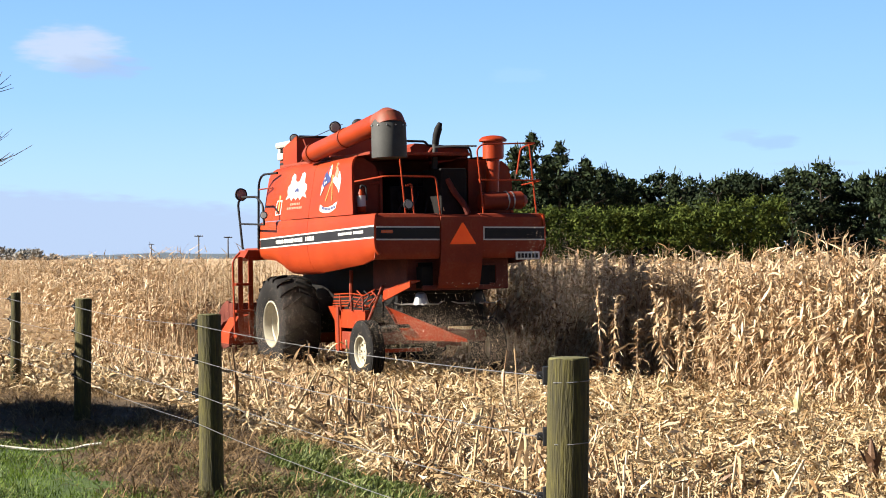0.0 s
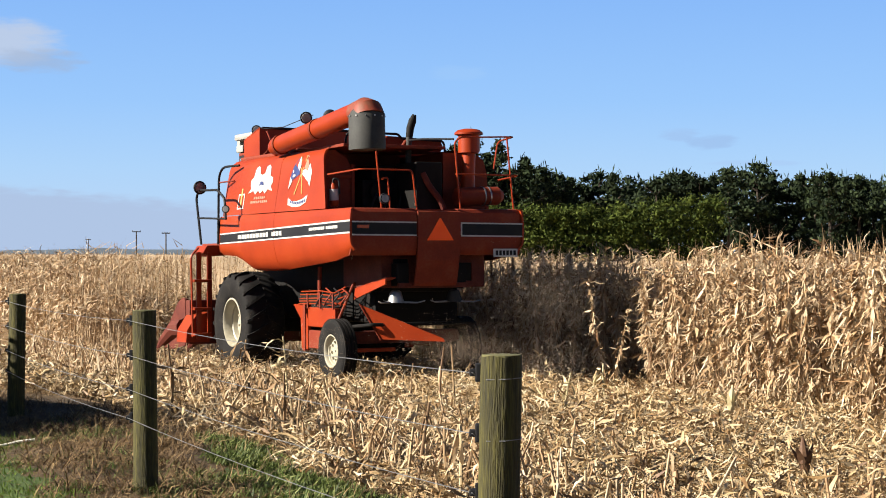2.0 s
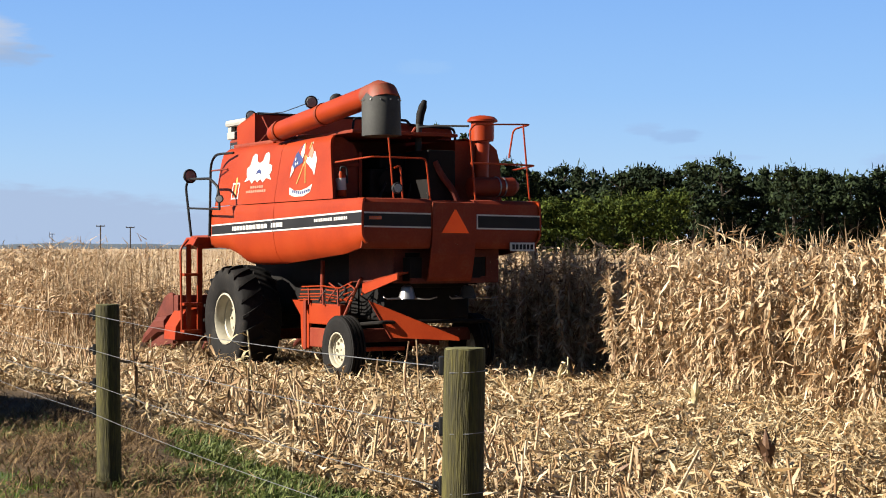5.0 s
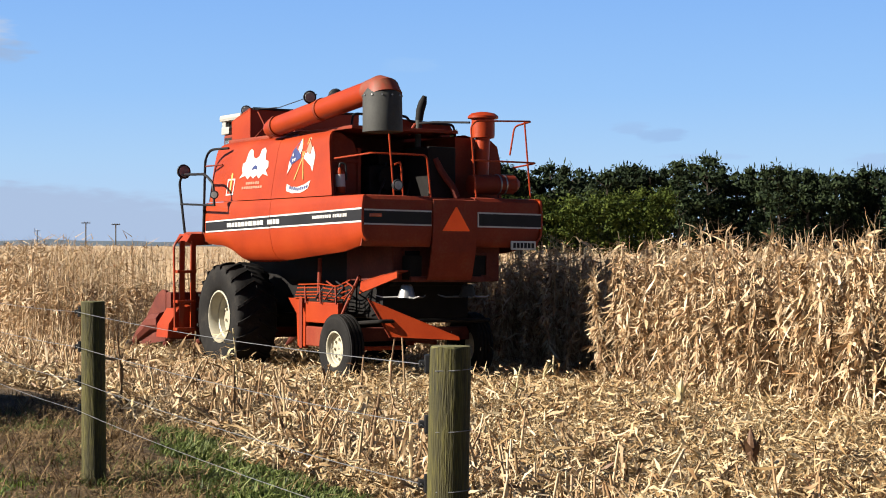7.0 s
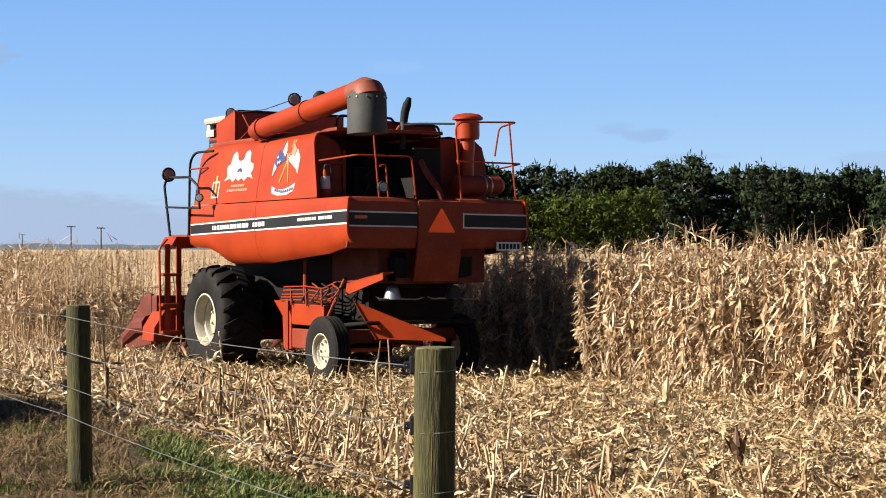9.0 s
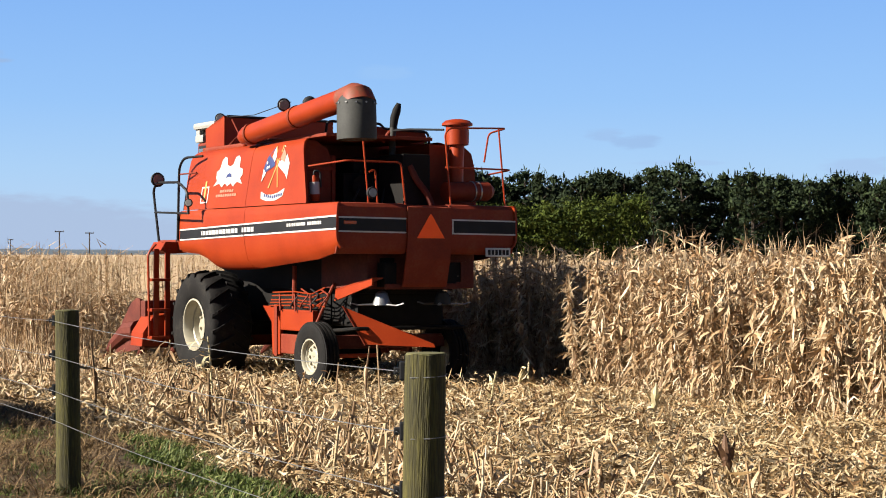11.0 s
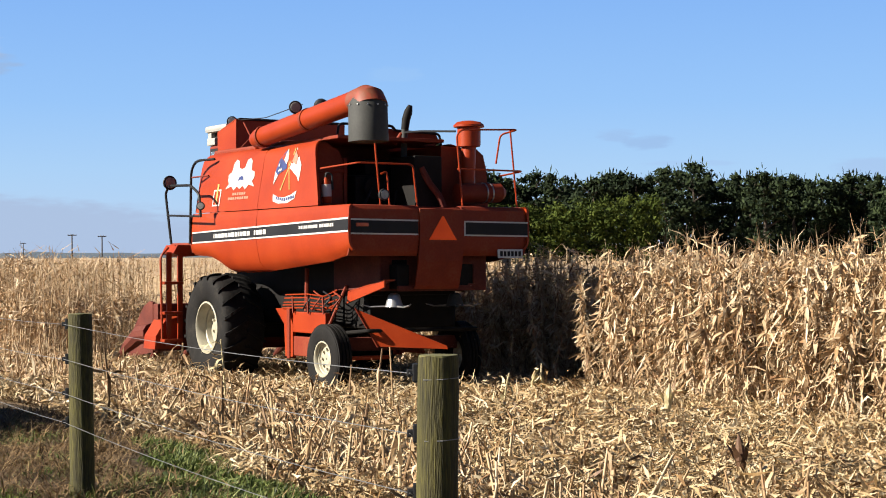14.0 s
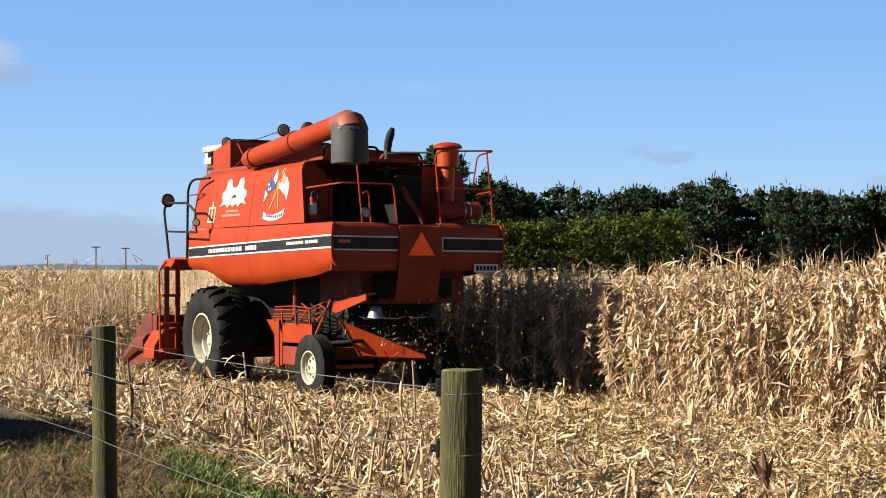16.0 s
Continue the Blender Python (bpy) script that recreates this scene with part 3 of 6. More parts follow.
def fence():
    fob = tagged(new("fence"), "weathered round wooden post and wire electric fence", "fence")
    rng = random.Random(3)
    for i, (x, y, top, r, lean) in enumerate(POSTS):
        base = float(land(x, y)) - 0.25
        bm = bmesh.new()
        n = 18
        rings = []
        for k in range(9):
            z = base + (top - base) * k / 8
            rr = r * (1.04 - 0.06 * k / 8) * (1 + rng.uniform(-0.012, 0.012))
            off = math.tan(radians(lean)) * (z - top)
            rings.append([bm.verts.new((x + off + rr * math.cos(6.2832 * j / n) * (1 + 0.02 * math.sin(3 * j + i)), y + rr * math.sin(6.2832 * j / n), z + (0.004 * math.sin(j * 1.7) if k == 8 else 0))) for j in range(n)])
        for a, b in zip(rings, rings[1:]):
            for j in range(n):
                bm.faces.new((a[j], a[(j + 1) % n], b[(j + 1) % n], b[j]))
        post = part("post", bm, M_POST, fob, "round greenish treated pine post", True)
        bm = bmesh.new()
        lathe(bm, [(r * 0.97, top - 0.004), (r * 0.93, top + 0.004), (r * 0.3, top + 0.007)], seg=18, at=(x, y, 0))
        part("post_top", bm, M_ENDGRAIN, post)
        for d in WIRE_DROPS:
            bm = bmesh.new()
            ax, ay = -0.97, 0.24
            px, py = x + ax * (r + 0.012), y + ay * (r + 0.012)
            box(bm, px - 0.012, px + 0.012, py - 0.02, py + 0.02, top - d - 0.035, top - d + 0.035, 0.006)
            box(bm, px - 0.034, px - 0.006, py - 0.016, py + 0.016, top - d - 0.014, top - d + 0.014, 0.006)
            part("insulator", bm, M_BLACK, post)
    for d in WIRE_DROPS:
        pts = []
        x0, y0, t0, r0, _ = POSTS[0]
        for a in (20, -30, -80, -130, 172):
            pts.append((x0 + (r0 + 0.004) * math.cos(radians(a)), y0 + (r0 + 0.004) * math.sin(radians(a)), t0 - d - 0.02 + 0.02 * (-abs(a) + 100) / 100 * 0.3))
        for (xa, ya, ta, ra, _), (xb, yb, tb, rb, _) in zip(POSTS, POSTS[1:]):
            for k in range(9):
                f = k / 8
                xx, yy = (xa - ra - 0.03) * (1 - f) + (xb - rb - 0.03) * f, ya * (1 - f) + yb * f
                pts.append((xx, yy, (ta * (1 - f) + tb * f) - d - 0.045 * 4 * f * (1 - f) * 0.6))
        bm = bmesh.new()
        tube(bm, pts, 0.0019, 5)
        part("wire", bm, M_WIRE, fob, "thin taut galvanised fence wire")


# ---- trees, hedge, poles, hills ----
def leaf_clumps(rng, centres, radii, per, size, flat=0.7):
    """Small tilted leaf faces spread through overlapping lumps."""
    n = len(centres) * per
    c = np.repeat(centres, per, 0)
    r = np.repeat(radii, per)
    d = rng.normal(0, 1, (n, 3))
    d /= np.linalg.norm(d, axis=1)[:, None]
    p = c + d * (r * rng.uniform(0.15, 1.1, n))[:, None] * np.array((1, 1, flat))
    a = rng.normal(0, 1, (n, 3))
    a /= np.linalg.norm(a, axis=1)[:, None]
    b = np.cross(a, d)
    b /= np.linalg.norm(b, axis=1)[:, None] + 1e-6
    s = rng.uniform(0.5, 1.3, n)[:, None] * size
    v = np.stack([p - a * s, p + b * s * 0.5, p + a * s, p - b * s * 0.5], 1).reshape(-1, 3)
    return v, np.arange(n * 4).reshape(-1, 4)


def belt_tree(x, y, h, spread, seed, label, conical, per=46, leaf=0.30):
    rng = np.random.default_rng(seed)
    tree = tagged(new("tree"), label, "tree", "shelter belt behind the field")
    tree.location = (x, y, 0)
    bm = bmesh.new()
    tube(bm, [(0, 0, -0.2), (0.1, 0, h * 0.4), (0.0, 0.1, h * 0.9)], [0.35, 0.22, 0.05], 7)
    for k in range(9):
        z, a = h * rng.uniform(0.25, 0.85), rng.uniform(0, 6.28)
        w = spread * rng.uniform(0.5, 0.9) * (1 - 0.5 * z / h)
        tube(bm, [(0, 0, z), (w * 0.5 * math.cos(a), w * 0.5 * math.sin(a), z + 0.5), (w * math.cos(a), w * math.sin(a), z + 1.0)], [0.12, 0.08, 0.03], 5)
    part("trunk", bm, M_BARK, tree)
    cs, rs = [], []
    for k in range(95 if conical else 62):
        f = rng.random() ** (1.3 if conical else 0.8)
        z = h * (0.06 + 0.91 * f)
        if conical:
            w = spread * (1.02 - f) * rng.uniform(0.45, 1.1)
        else:
            w = spread * math.sqrt(max(0.0, 1 - (max(f - 0.35, 0) / 0.68) ** 2)) * rng.uniform(0.2, 1.0)
        a = rng.uniform(0, 6.28)
        cs.append((w * math.cos(a), w * math.sin(a), z))
        rs.append(rng.uniform(0.7, 1.7) * (0.7 if conical else 1.0))
    cs.append((0, 0, h * 0.97))
    rs.append(0.5)
    v, q = leaf_clumps(rng, np.array(cs), np.array(rs), per, leaf, 0.55)
    # upright shoots along the top
    m = 40
    pick = rng.integers(0, len(cs), m)
    tip = np.array(cs)[pick] + np.stack([rng.normal(0, 0.4, m), rng.normal(0, 0.4, m), np.array(rs)[pick] * 0.5], 1)
    sv, sq = ribbons(rng, tip, rng.uniform(0, 6.28, m), rng.uniform(0.5, 1.1, m), rng.uniform(0.15, 0.3, m), rng.uniform(1.1, 1.57, m), rng.uniform(0, 0.4, m), 2, 0.5)
    v, q = joined([(v, q), (sv, sq)])
    arrays("crown", v, q, M_PINE, tree)


def trees():
    rng = random.Random(21)
    seed = 100
    y = 215.0
    # the belt's tops rise and fall
    for b in np.arange(-0.03, 0.315, 0.0085):
        seed += 1
        yy = y + rng.uniform(-8, 8)
        h = 12.5 + 0.45 * math.sin(b * 37 + 1.2) + 0.35 * math.sin(b * 131) + rng.uniform(-0.9, 0.6)
        if b > 0.19:
            h -= 0.6
        belt_tree(b * yy, yy, h, rng.uniform(2.6, 3.6), seed, "dark green conifer in a dense shelter belt", rng.random() < 0.25)
    for b in np.arange(-0.02, 0.30, 0.02):
        seed += 1
        belt_tree(b * 232, 232, 12.0 + rng.uniform(-0.9, 0.5), rng.uniform(3.0, 3.8), seed, "dark green conifer in a dense shelter belt", False, 35, 0.38)
    for b, h in ((-0.012, 17.4), (0.004, 16.2), (-0.022, 15.5), (0.02, 14.0), (-0.003, 14.5)):
        seed += 1
        belt_tree(b * 205, 205, h, 5.0, seed, "tall dark pine rising above the shelter belt", True)
    # sheared hedge before the belt
    rng2 = np.random.default_rng(5)
    hedge = tagged(new("hedge"), "tall trimmed green hedge before the dark pines", "hedge")
    for k in range(16):
        x = -6 + 27 * k / 15
        bm = bmesh.new()
        tube(bm, [(x, 150, -0.1), (x + 0.1, 150, 4.4)], [0.08, 0.03], 5)
        part("stem", bm, M_BARK, hedge)
    n = 900
    cs = np.stack([rng2.uniform(-7, 20.5, n), rng2.uniform(148.5, 151.5, n), 0.4 + 5.7 * rng2.random(n) ** 0.6], 1)
    cs[:, 2] += 0.7 * np.clip((cs[:, 0] - 8) / 10, 0, 1) * cs[:, 2] / 5
    v, q = leaf_clumps(rng2, cs, rng2.uniform(0.5, 1.0, n), 48, 0.16, 0.9)
    arrays("foliage", v, q, M_HEDGE, hedge)


def power_pole(x, y, h, turn):
    pole = tagged(new("power_pole"), "distant wooden power pole with a crossarm", "power pole", "power line")
    pole.matrix_world = pose(x, y, 0, 0, 0, turn)
    bm = bmesh.new()
    tube(bm, [(0, 0, -0.5), (0, 0, h)], [0.26, 0.2], 8)
    part("pole", bm, M_BARK, pole)
    bm = bmesh.new()
    box(bm, -1.5, 1.5, -0.12, 0.12, h - 0.45, h - 0.15, 0.03)
    arm = part("crossarm", bm, M_BARK, pole)
    for k in (-1.35, -0.5, 0.5, 1.35):
        bm = bmesh.new()
        lathe(bm, [(0.05, h - 0.16), (0.12, h - 0.05), (0.10, h + 0.12), (0.04, h + 0.2)], seg=8, at=(k, 0, 0))
        part("insulator", bm, M_WIRE, arm)


def far_hills():
    rng = np.random.default_rng(2)
    n = 120
    b = np.linspace(-0.75, 0.75, n)
    d = 3200.0
    hh = 15 + 6 * np.sin(b * 9 + 0.5) + 6 * np.sin(b * 23) + rng.normal(0, 1.0, n)
    hh = np.where(b > -0.1, 12, hh) - 6 * np.clip((b + 0.28) / 0.1, 0, 1)
    v, q = [], []
    for i in range(n):
        v += [(b[i] * d, d - 120, -2), (b[i] * d, d, hh[i]), (b[i] * (d + 400), d + 400, -2)]
    for i in range(n - 1):
        for k in (0, 1):
            a = 3 * i + k
            q.append((a, a + 3, a + 4, a + 1))
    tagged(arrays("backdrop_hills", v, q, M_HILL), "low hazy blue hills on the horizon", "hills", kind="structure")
    n = 260
    bb = rng.uniform(-0.42, -0.285, n)
    dd = rng.uniform(560, 600, n)
    k = np.clip((-0.285 - bb) / 0.03, 0.2, 1)
    cs = np.stack([bb * dd, dd, rng.uniform(0.5, 5.2, n) * k], 1)
    v, q = leaf_clumps(rng, cs, rng.uniform(1.0, 2.0, n), 50, 0.6)
    tagged(arrays("distant_scrub", v, q, M_SCRUB), "hazy grey-brown band of distant bare scrub", "scrub", kind="stuff")


# ---- single things by the fence and in the stubble ----
M_TWIG = mat("bare_twig_bark", [(0.3, (0.0320, 0.0256, 0.0208)), (0.7, (0.0720, 0.0600, 0.0480))], 6, 0.9)
M_SHRUB = mat("shrub_leaves", [(0.1, (0.0096, 0.0192, 0.0048)), (0.5, (0.0240, 0.0400, 0.0096)), (0.9, (0.0480, 0.0720, 0.0160))], 0.5, 0.65, by="island")
M_STALK = mat("dry_stalk", [(0.2, (0.1280, 0.0720, 0.0320)), (0.5, (0.2400, 0.1600, 0.0800)), (0.8, (0.3520, 0.2640, 0.1440))], 9, 0.7, by="object")
M_BROWN = mat("brown_husk", [(0.2, (0.0280, 0.0128, 0.0064)), (0.5, (0.0720, 0.0336, 0.0144)), (0.8, (0.1600, 0.0880, 0.0400))], 9, 0.7)
M_RAGGED = mat("rotten_leaf", [(0.2, (0.0650, 0.0330, 0.0140)), (0.5, (0.1500, 0.0880, 0.0380)), (0.8, (0.2700, 0.1800, 0.0900))], 9, 0.8)
M_PALE = mat("pale_husk", [(0.2, (0.2880, 0.2240, 0.1120)), (0.5, (0.3840, 0.3200, 0.1760)), (0.8, (0.4480, 0.3920, 0.2480))], 9, 0.6)
M_STICK = mat("bleached_stick", [(0.3, (0.3600, 0.3360, 0.2720)), (0.7, (0.4800, 0.4560, 0.3840))], 9, 0.7)
M_CHAFF = mat("flying_chaff", [(0.05, (0.0640, 0.0400, 0.0240)), (0.35, (0.2400, 0.1700, 0.1000)), (0.85, (0.6000, 0.5300, 0.4100))], 9, 0.8, by="island", through_light=0.3)
M_BIRD = mat("dark_insect_shell", [(0.3, (0.0096, 0.0096, 0.0112)), (0.7, (0.0240, 0.0224, 0.0216))], 40, 0.6)


def bent(pts, r=0.07, n=4):
    """Rounds the corners of a line of points."""
    pts = [Vector(p) for p in pts]
    out = [pts[0]]
    for a, b, c in zip(pts, pts[1:], pts[2:]):
        k = min(r, (b - a).length * 0.45, (c - b).length * 0.45)
        p, q = b + (a - b).normalized() * k, b + (c - b).normalized() * k
        for i in range(n + 1):
            t = i / n
            out.append(p * (1 - t) ** 2 + b * 2 * t * (1 - t) + q * t * t)
    return out + [pts[-1]]


def bare_tree():
    rng = random.Random(14)
    tree = tagged(new("bare_tree"), "leafless grey-brown tree beside the field", "tree")
    x, y = -17.6, 45.0
    tree.location = (x, y, float(land(x, y)))
    bm = bmesh.new()
    tube(bm, [(0, 0, -0.2), (0.1, 0, 2.2), (-0.1, 0.1, 5.0), (0.1, 0, 8.6), (0, 0.1, 12)], [0.26, 0.22, 0.16, 0.09, 0.02], 8)
    part("trunk", bm, M_TWIG, tree)
    for k in range(30):
        z = 2.6 + 8.6 * k / 30
        a = k * 2.4 + rng.uniform(-0.4, 0.4)
        n = 3.1 * (1 - 0.35 * k / 30) * rng.uniform(0.75, 1.08)
        bm = bmesh.new()
        p0 = Vector((0, 0, z))
        p1 = p0 + Vector((0.5 * n * math.cos(a), 0.5 * n * math.sin(a), 0.25 * n))
        p2 = p0 + Vector((n * math.cos(a + 0.15), n * math.sin(a + 0.15), 0.6 * n))
        tube(bm, [p0, p1, p2], [0.05, 0.03, 0.008], 5)
        for j in range(12):
            f = rng.uniform(0.25, 0.95)
            q = p0.lerp(p1, f * 2) if f < 0.5 else p1.lerp(p2, f * 2 - 1)
            b = a + rng.choice((-1, 1)) * rng.uniform(0.3, 1.2)
            m = rng.uniform(0.4, 1.0)
            e = q + Vector((m * math.cos(b), m * math.sin(b), m * rng.uniform(0.2, 1.0)))
            tube(bm, [q, q.lerp(e, 0.5) + Vector((0, 0, -0.05)), e], [0.016, 0.011, 0.006], 4)
        part("branch", bm, M_TWIG, tree)


def shrub():
    ob = tagged(new("shrub"), "dense dark green rounded shrub beside the fence", "shrub")
    x, y = -6.75, 14.9
    ob.location = (x, y, float(land(x, y)))
    rng = np.random.default_rng(9)
    for k in range(6):
        a = k * 1.05
        bm = bmesh.new()
        tube(bm, [(0, 0, -0.1), (0.3 * math.cos(a), 0.3 * math.sin(a), 0.9), (0.6 * math.cos(a), 0.6 * math.sin(a), 1.7)], [0.05, 0.03, 0.012], 5)
        part("stem", bm, M_TWIG, ob)
    d = rng.normal(0, 1, (90, 3))
    d /= np.linalg.norm(d, axis=1)[:, None]
    cs = d * rng.uniform(0.2, 0.95, 90)[:, None] * np.array((1.2, 1.7, 0.95)) + np.array((0, 0, 1.1))
    v, q = leaf_clumps(rng, cs, rng.uniform(0.3, 0.45, 90), 150, 0.08)
    v[:, 2] = np.maximum(v[:, 2], 0.02)
    arrays("foliage", v, q, M_SHRUB, ob)


def stalk(x, y, h, lean, turn, bits, seed, stem=None, leaf=None, label="broken dry maize stalk standing in the straw"):
    """A broken maize stalk still rooted in the stubble, with a few torn leaves."""
    rng = np.random.default_rng(seed)
    ob = tagged(new("maize_stalk"), label, "stalk", "broken stalks by the fence")
    ob.matrix_world = pose(x, y, float(land(x, y)) - 0.05, lean, 0, turn)
    bm = bmesh.new()
    tube(bm, [(0, 0, 0), (0.006, 0, h * 0.33), (0.002, 0.004, h * 0.34), (0.018, 0.006, h * 0.7), (0.045, -0.01, h)], [0.014, 0.012, 0.014, 0.012, 0.010], 7)
    part("stem", bm, stem or M_STALK, ob)
    for k in range(bits):
        z = h * rng.uniform(0.25, 1.0)
        v, q = ribbons(rng, np.array([[0.0, 0.0, z]]), rng.uniform(0, 6.28, 1), rng.uniform(0.18, 0.4, 1), rng.uniform(0.025, 0.05, 1), rng.uniform(-1.2, 0.6, 1), rng.uniform(0.3, 1.4, 1), 4, 1.4, crumple=0.3)
        arrays("torn_leaf", v, q, leaf or M_LEAF, ob)


def stalks():
    rng = random.Random(31)
    seed = 500
    spots = []
    # the outermost row, left half standing along the verge
    for v in np.arange(4.2, 15.5, 0.42):
        u = 2.35 + rng.uniform(-0.2, 0.35)
        spots.append((*uv_at(u, v + rng.uniform(-0.1, 0.1)), rng.uniform(0.42, 0.8), rng.gauss(0, 17)))
    for _ in range(34):
        u, v = rng.uniform(2.6, 6.0), rng.uniform(3.5, 16)
        spots.append((*uv_at(u, v), rng.uniform(0.25, 0.5), rng.gauss(0, 18)))
    for x, y, h, lean in spots:
        seed += 1
        if not standing(np.array(x), np.array(y)):
            stalk(x, y, h, lean, rng.uniform(0, 360), rng.randint(3, 7), seed)
    # taller ones that stand out from the rest
    for x, y, h, lean, bits, kind in ((-0.62, 20.0, 0.85, 1, 1, 0), (-0.44, 20.1, 0.92, -1, 2, 0), (-0.95, 19.6, 0.7, 3, 1, 0), (-1.03, 13.9, 0.5, 2, 1, 1), (-0.35, 13.2, 0.55, -2, 1, 0), (-2.54, 21.0, 0.95, 5, 9, 2), (-2.81, 19.0, 0.98, -5, 14, 1), (-1.92, 15.5, 0.75, 3, 14, 1), (-3.14, 16.5, 0.85, -4, 12, 1), (-2.2, 15.9, 0.7, 6, 10, 1), (0.9, 20.6, 0.55, 8, 8, 2), (1.5, 22.2, 0.6, -14, 9, 2)):
        seed += 1
        stalk(x, y, h, lean, rng.uniform(0, 360), bits, seed, (M_STALK, M_RAGGED, M_PALE)[kind], (M_LEAF, M_RAGGED, M_PALE)[kind], ("thin bare dry maize stalk upright in the straw", "brown ragged maize stalk with rotten hanging leaves", "pale maize stalk with a tuft of dry leaves")[kind])


def husk(name, label, m, x, y, h, girth, lean, turn):
    """A pointed husk-wrapped ear on a short stub."""
    ob = tagged(new(name), label, "maize ear")
    ob.matrix_world = pose(x, y, float(land(x, y)) - 0.03, lean, 0, turn)
    rng = np.random.default_rng(int(h * 1000))
    bm = bmesh.new()
    tube(bm, [(0, 0, 0), (0, 0.01, h * 0.45)], [0.012, 0.010], 7)
    part("stem", bm, M_STALK, ob)
    bm = bmesh.new()
    tube(bm, [(0, 0.01, h * 0.40), (0, 0.01, h * 0.5), (0.005, 0.01, h * 0.68), (0.01, 0.01, h * 0.88), (0.012, 0.012, h)], [girth * 0.4, girth * 0.9, girth, girth * 0.55, 0.004], 9)
    part("ear", bm, m, ob, smooth=True)
    for k in range(5):
        v, q = ribbons(rng, np.array([[0.0, 0.01, h * 0.42]]), np.array([k * 1.3]), np.array([h * 0.5]), np.array([girth * 1.6]), np.array([1.25 - 0.1 * (k % 2)]), np.array([0.1 + 0.35 * (k == 2)]), 4, 0.3)
        arrays("husk_leaf", v, q, m, ob)


def lone_plant(x, y, tall, seed):
    """A single dry plant the machine has left standing."""
    rng = np.random.default_rng(seed)
    v, q = maize_plant(rng, 95, 3, True, 0.95)
    ob = arrays("maize_plant", v * tall / 1.9, q, M_LEAF)
    ob.location = (x, y, float(land(x, y)) - 0.02)
    tagged(ob, "single dry maize plant still upright in the cut gap", "maize plant", "plants in the cut gap")


def small_things():
    for k, (x, y, tall) in enumerate(((0.745, 27.2, 1.62), (0.93, 27.15, 1.4), (1.74, 26.4, 1.7), (1.86, 26.2, 1.25), (1.32, 26.9, 1.0))):
        lone_plant(x, y, tall, 60 + k)
    husk("maize_ear", "pale husk-wrapped maize ear upright in the straw", M_PALE, 2.52, 17.9, 0.50, 0.042, 6, 20)
    husk("maize_ear", "dark brown rotten maize ear hanging over straw", M_BROWN, 2.60, 13.9, 0.52, 0.050, -4, 80)
    bm = bmesh.new()
    pts = []
    for k in range(9):
        x, y = -4.62 + 0.118 * k, 13.42 + 0.02 * math.sin(k)
        pts.append((x, y, float(land(x, y)) + 0.035 - 0.02 * math.sin(k * 0.39) + (0.02 if k > 6 else 0)))
    tube(bm, bent(pts, 0.04, 2), 0.011, 6)
    tagged(part("stick", bm, M_STICK), "bleached white stick lying on the grass", "stick")


def chaff(name, label, n, spread, size, seed):
    rng = np.random.default_rng(seed)
    p = np.clip(rng.normal(0, 1, (n, 3)), -2.2, 2.2) * np.array(spread)
    v, q = ribbons(rng, p, rng.uniform(0, 6.28, n), rng.gamma(2, size, n) + 0.006, rng.gamma(2, size * 0.35, n) + 0.004, rng.uniform(-1.5, 1.5, n), rng.normal(0, 0.5, n), 1, 1.5)
    return tagged(arrays(name, v, q, M_CHAFF), label, "chaff", kind="stuff")


M_DUST = mat("airborne_dust", [(0.2, (0.30, 0.22, 0.16)), (0.8, (0.46, 0.36, 0.27))], 2, 1.0, by="island", gloss=0.0)


def dust(label, n, spread, size, seed):
    """Thin dust: very many tiny flecks that drift as one."""
    rng = np.random.default_rng(seed)
    lumps = rng.normal(0, 0.75, (9, 3))
    p = (lumps[rng.integers(0, 9, n)] + rng.normal(0, 0.5, (n, 3))) * np.array(spread)
    v, q = ribbons(rng, p, rng.uniform(0, 6.28, n), rng.uniform(0.6, 1.4, n) * size, rng.uniform(0.6, 1.4, n) * size, rng.uniform(-1.5, 1.5, n), rng.normal(0, 0.3, n), 1, 1.5, taper=False)
    return tagged(arrays("dust_cloud", v, q, M_DUST), label, "dust", kind="stuff")


def insect():
    ob = tagged(new("flying_insect"), "small dark insect flying past in the air", "insect")
    bm = bmesh.new()
    tube(bm, [(0, 0.006, 0.0005), (0, 0.004, 0.001), (0, 0.001, 0.0005), (0, -0.003, 0), (0, -0.006, 0)], [0.0008, 0.0016, 0.0022, 0.0019, 0.0006], 8)
    part("body", bm, M_BIRD, ob, smooth=True)
    wings = []
    for s in (-1, 1):
        bm = bmesh.new()
        slab(bm, [(0, 0.003, 0), (s * 0.005, 0.003, 0), (s * 0.009, -0.001, 0), (s * 0.005, -0.003, 0), (0, -0.001, 0)], (0, 0, 0.0003))
        wings.append((part("wing", bm, M_BIRD, ob), s))
    return ob, wings


bare_tree()
shrub()
stalks()
small_things()
THROWN = chaff("flying_chaff", "brown chaff thrown behind the combine", 1300, (0.7, 0.5, 0.36), 0.016, 41)
THROWN_LOW = chaff("flying_chaff", "brown chaff and dust round the wheels", 600, (0.45, 1.2, 0.4), 0.010, 42)
BURST = chaff("flying_chaff", "pale chaff bursting from the straw chopper", 420, (0.62, 0.32, 0.26), 0.024, 43)
DRIFT = chaff("flying_chaff", "few pale chaff flecks drifting beside the crop", 150, (0.55, 0.5, 0.45), 0.013, 44)
DUST_REAR = dust("brown dust hanging behind the straw chopper", 44000, (0.75, 0.45, 0.34), 0.0032, 51)
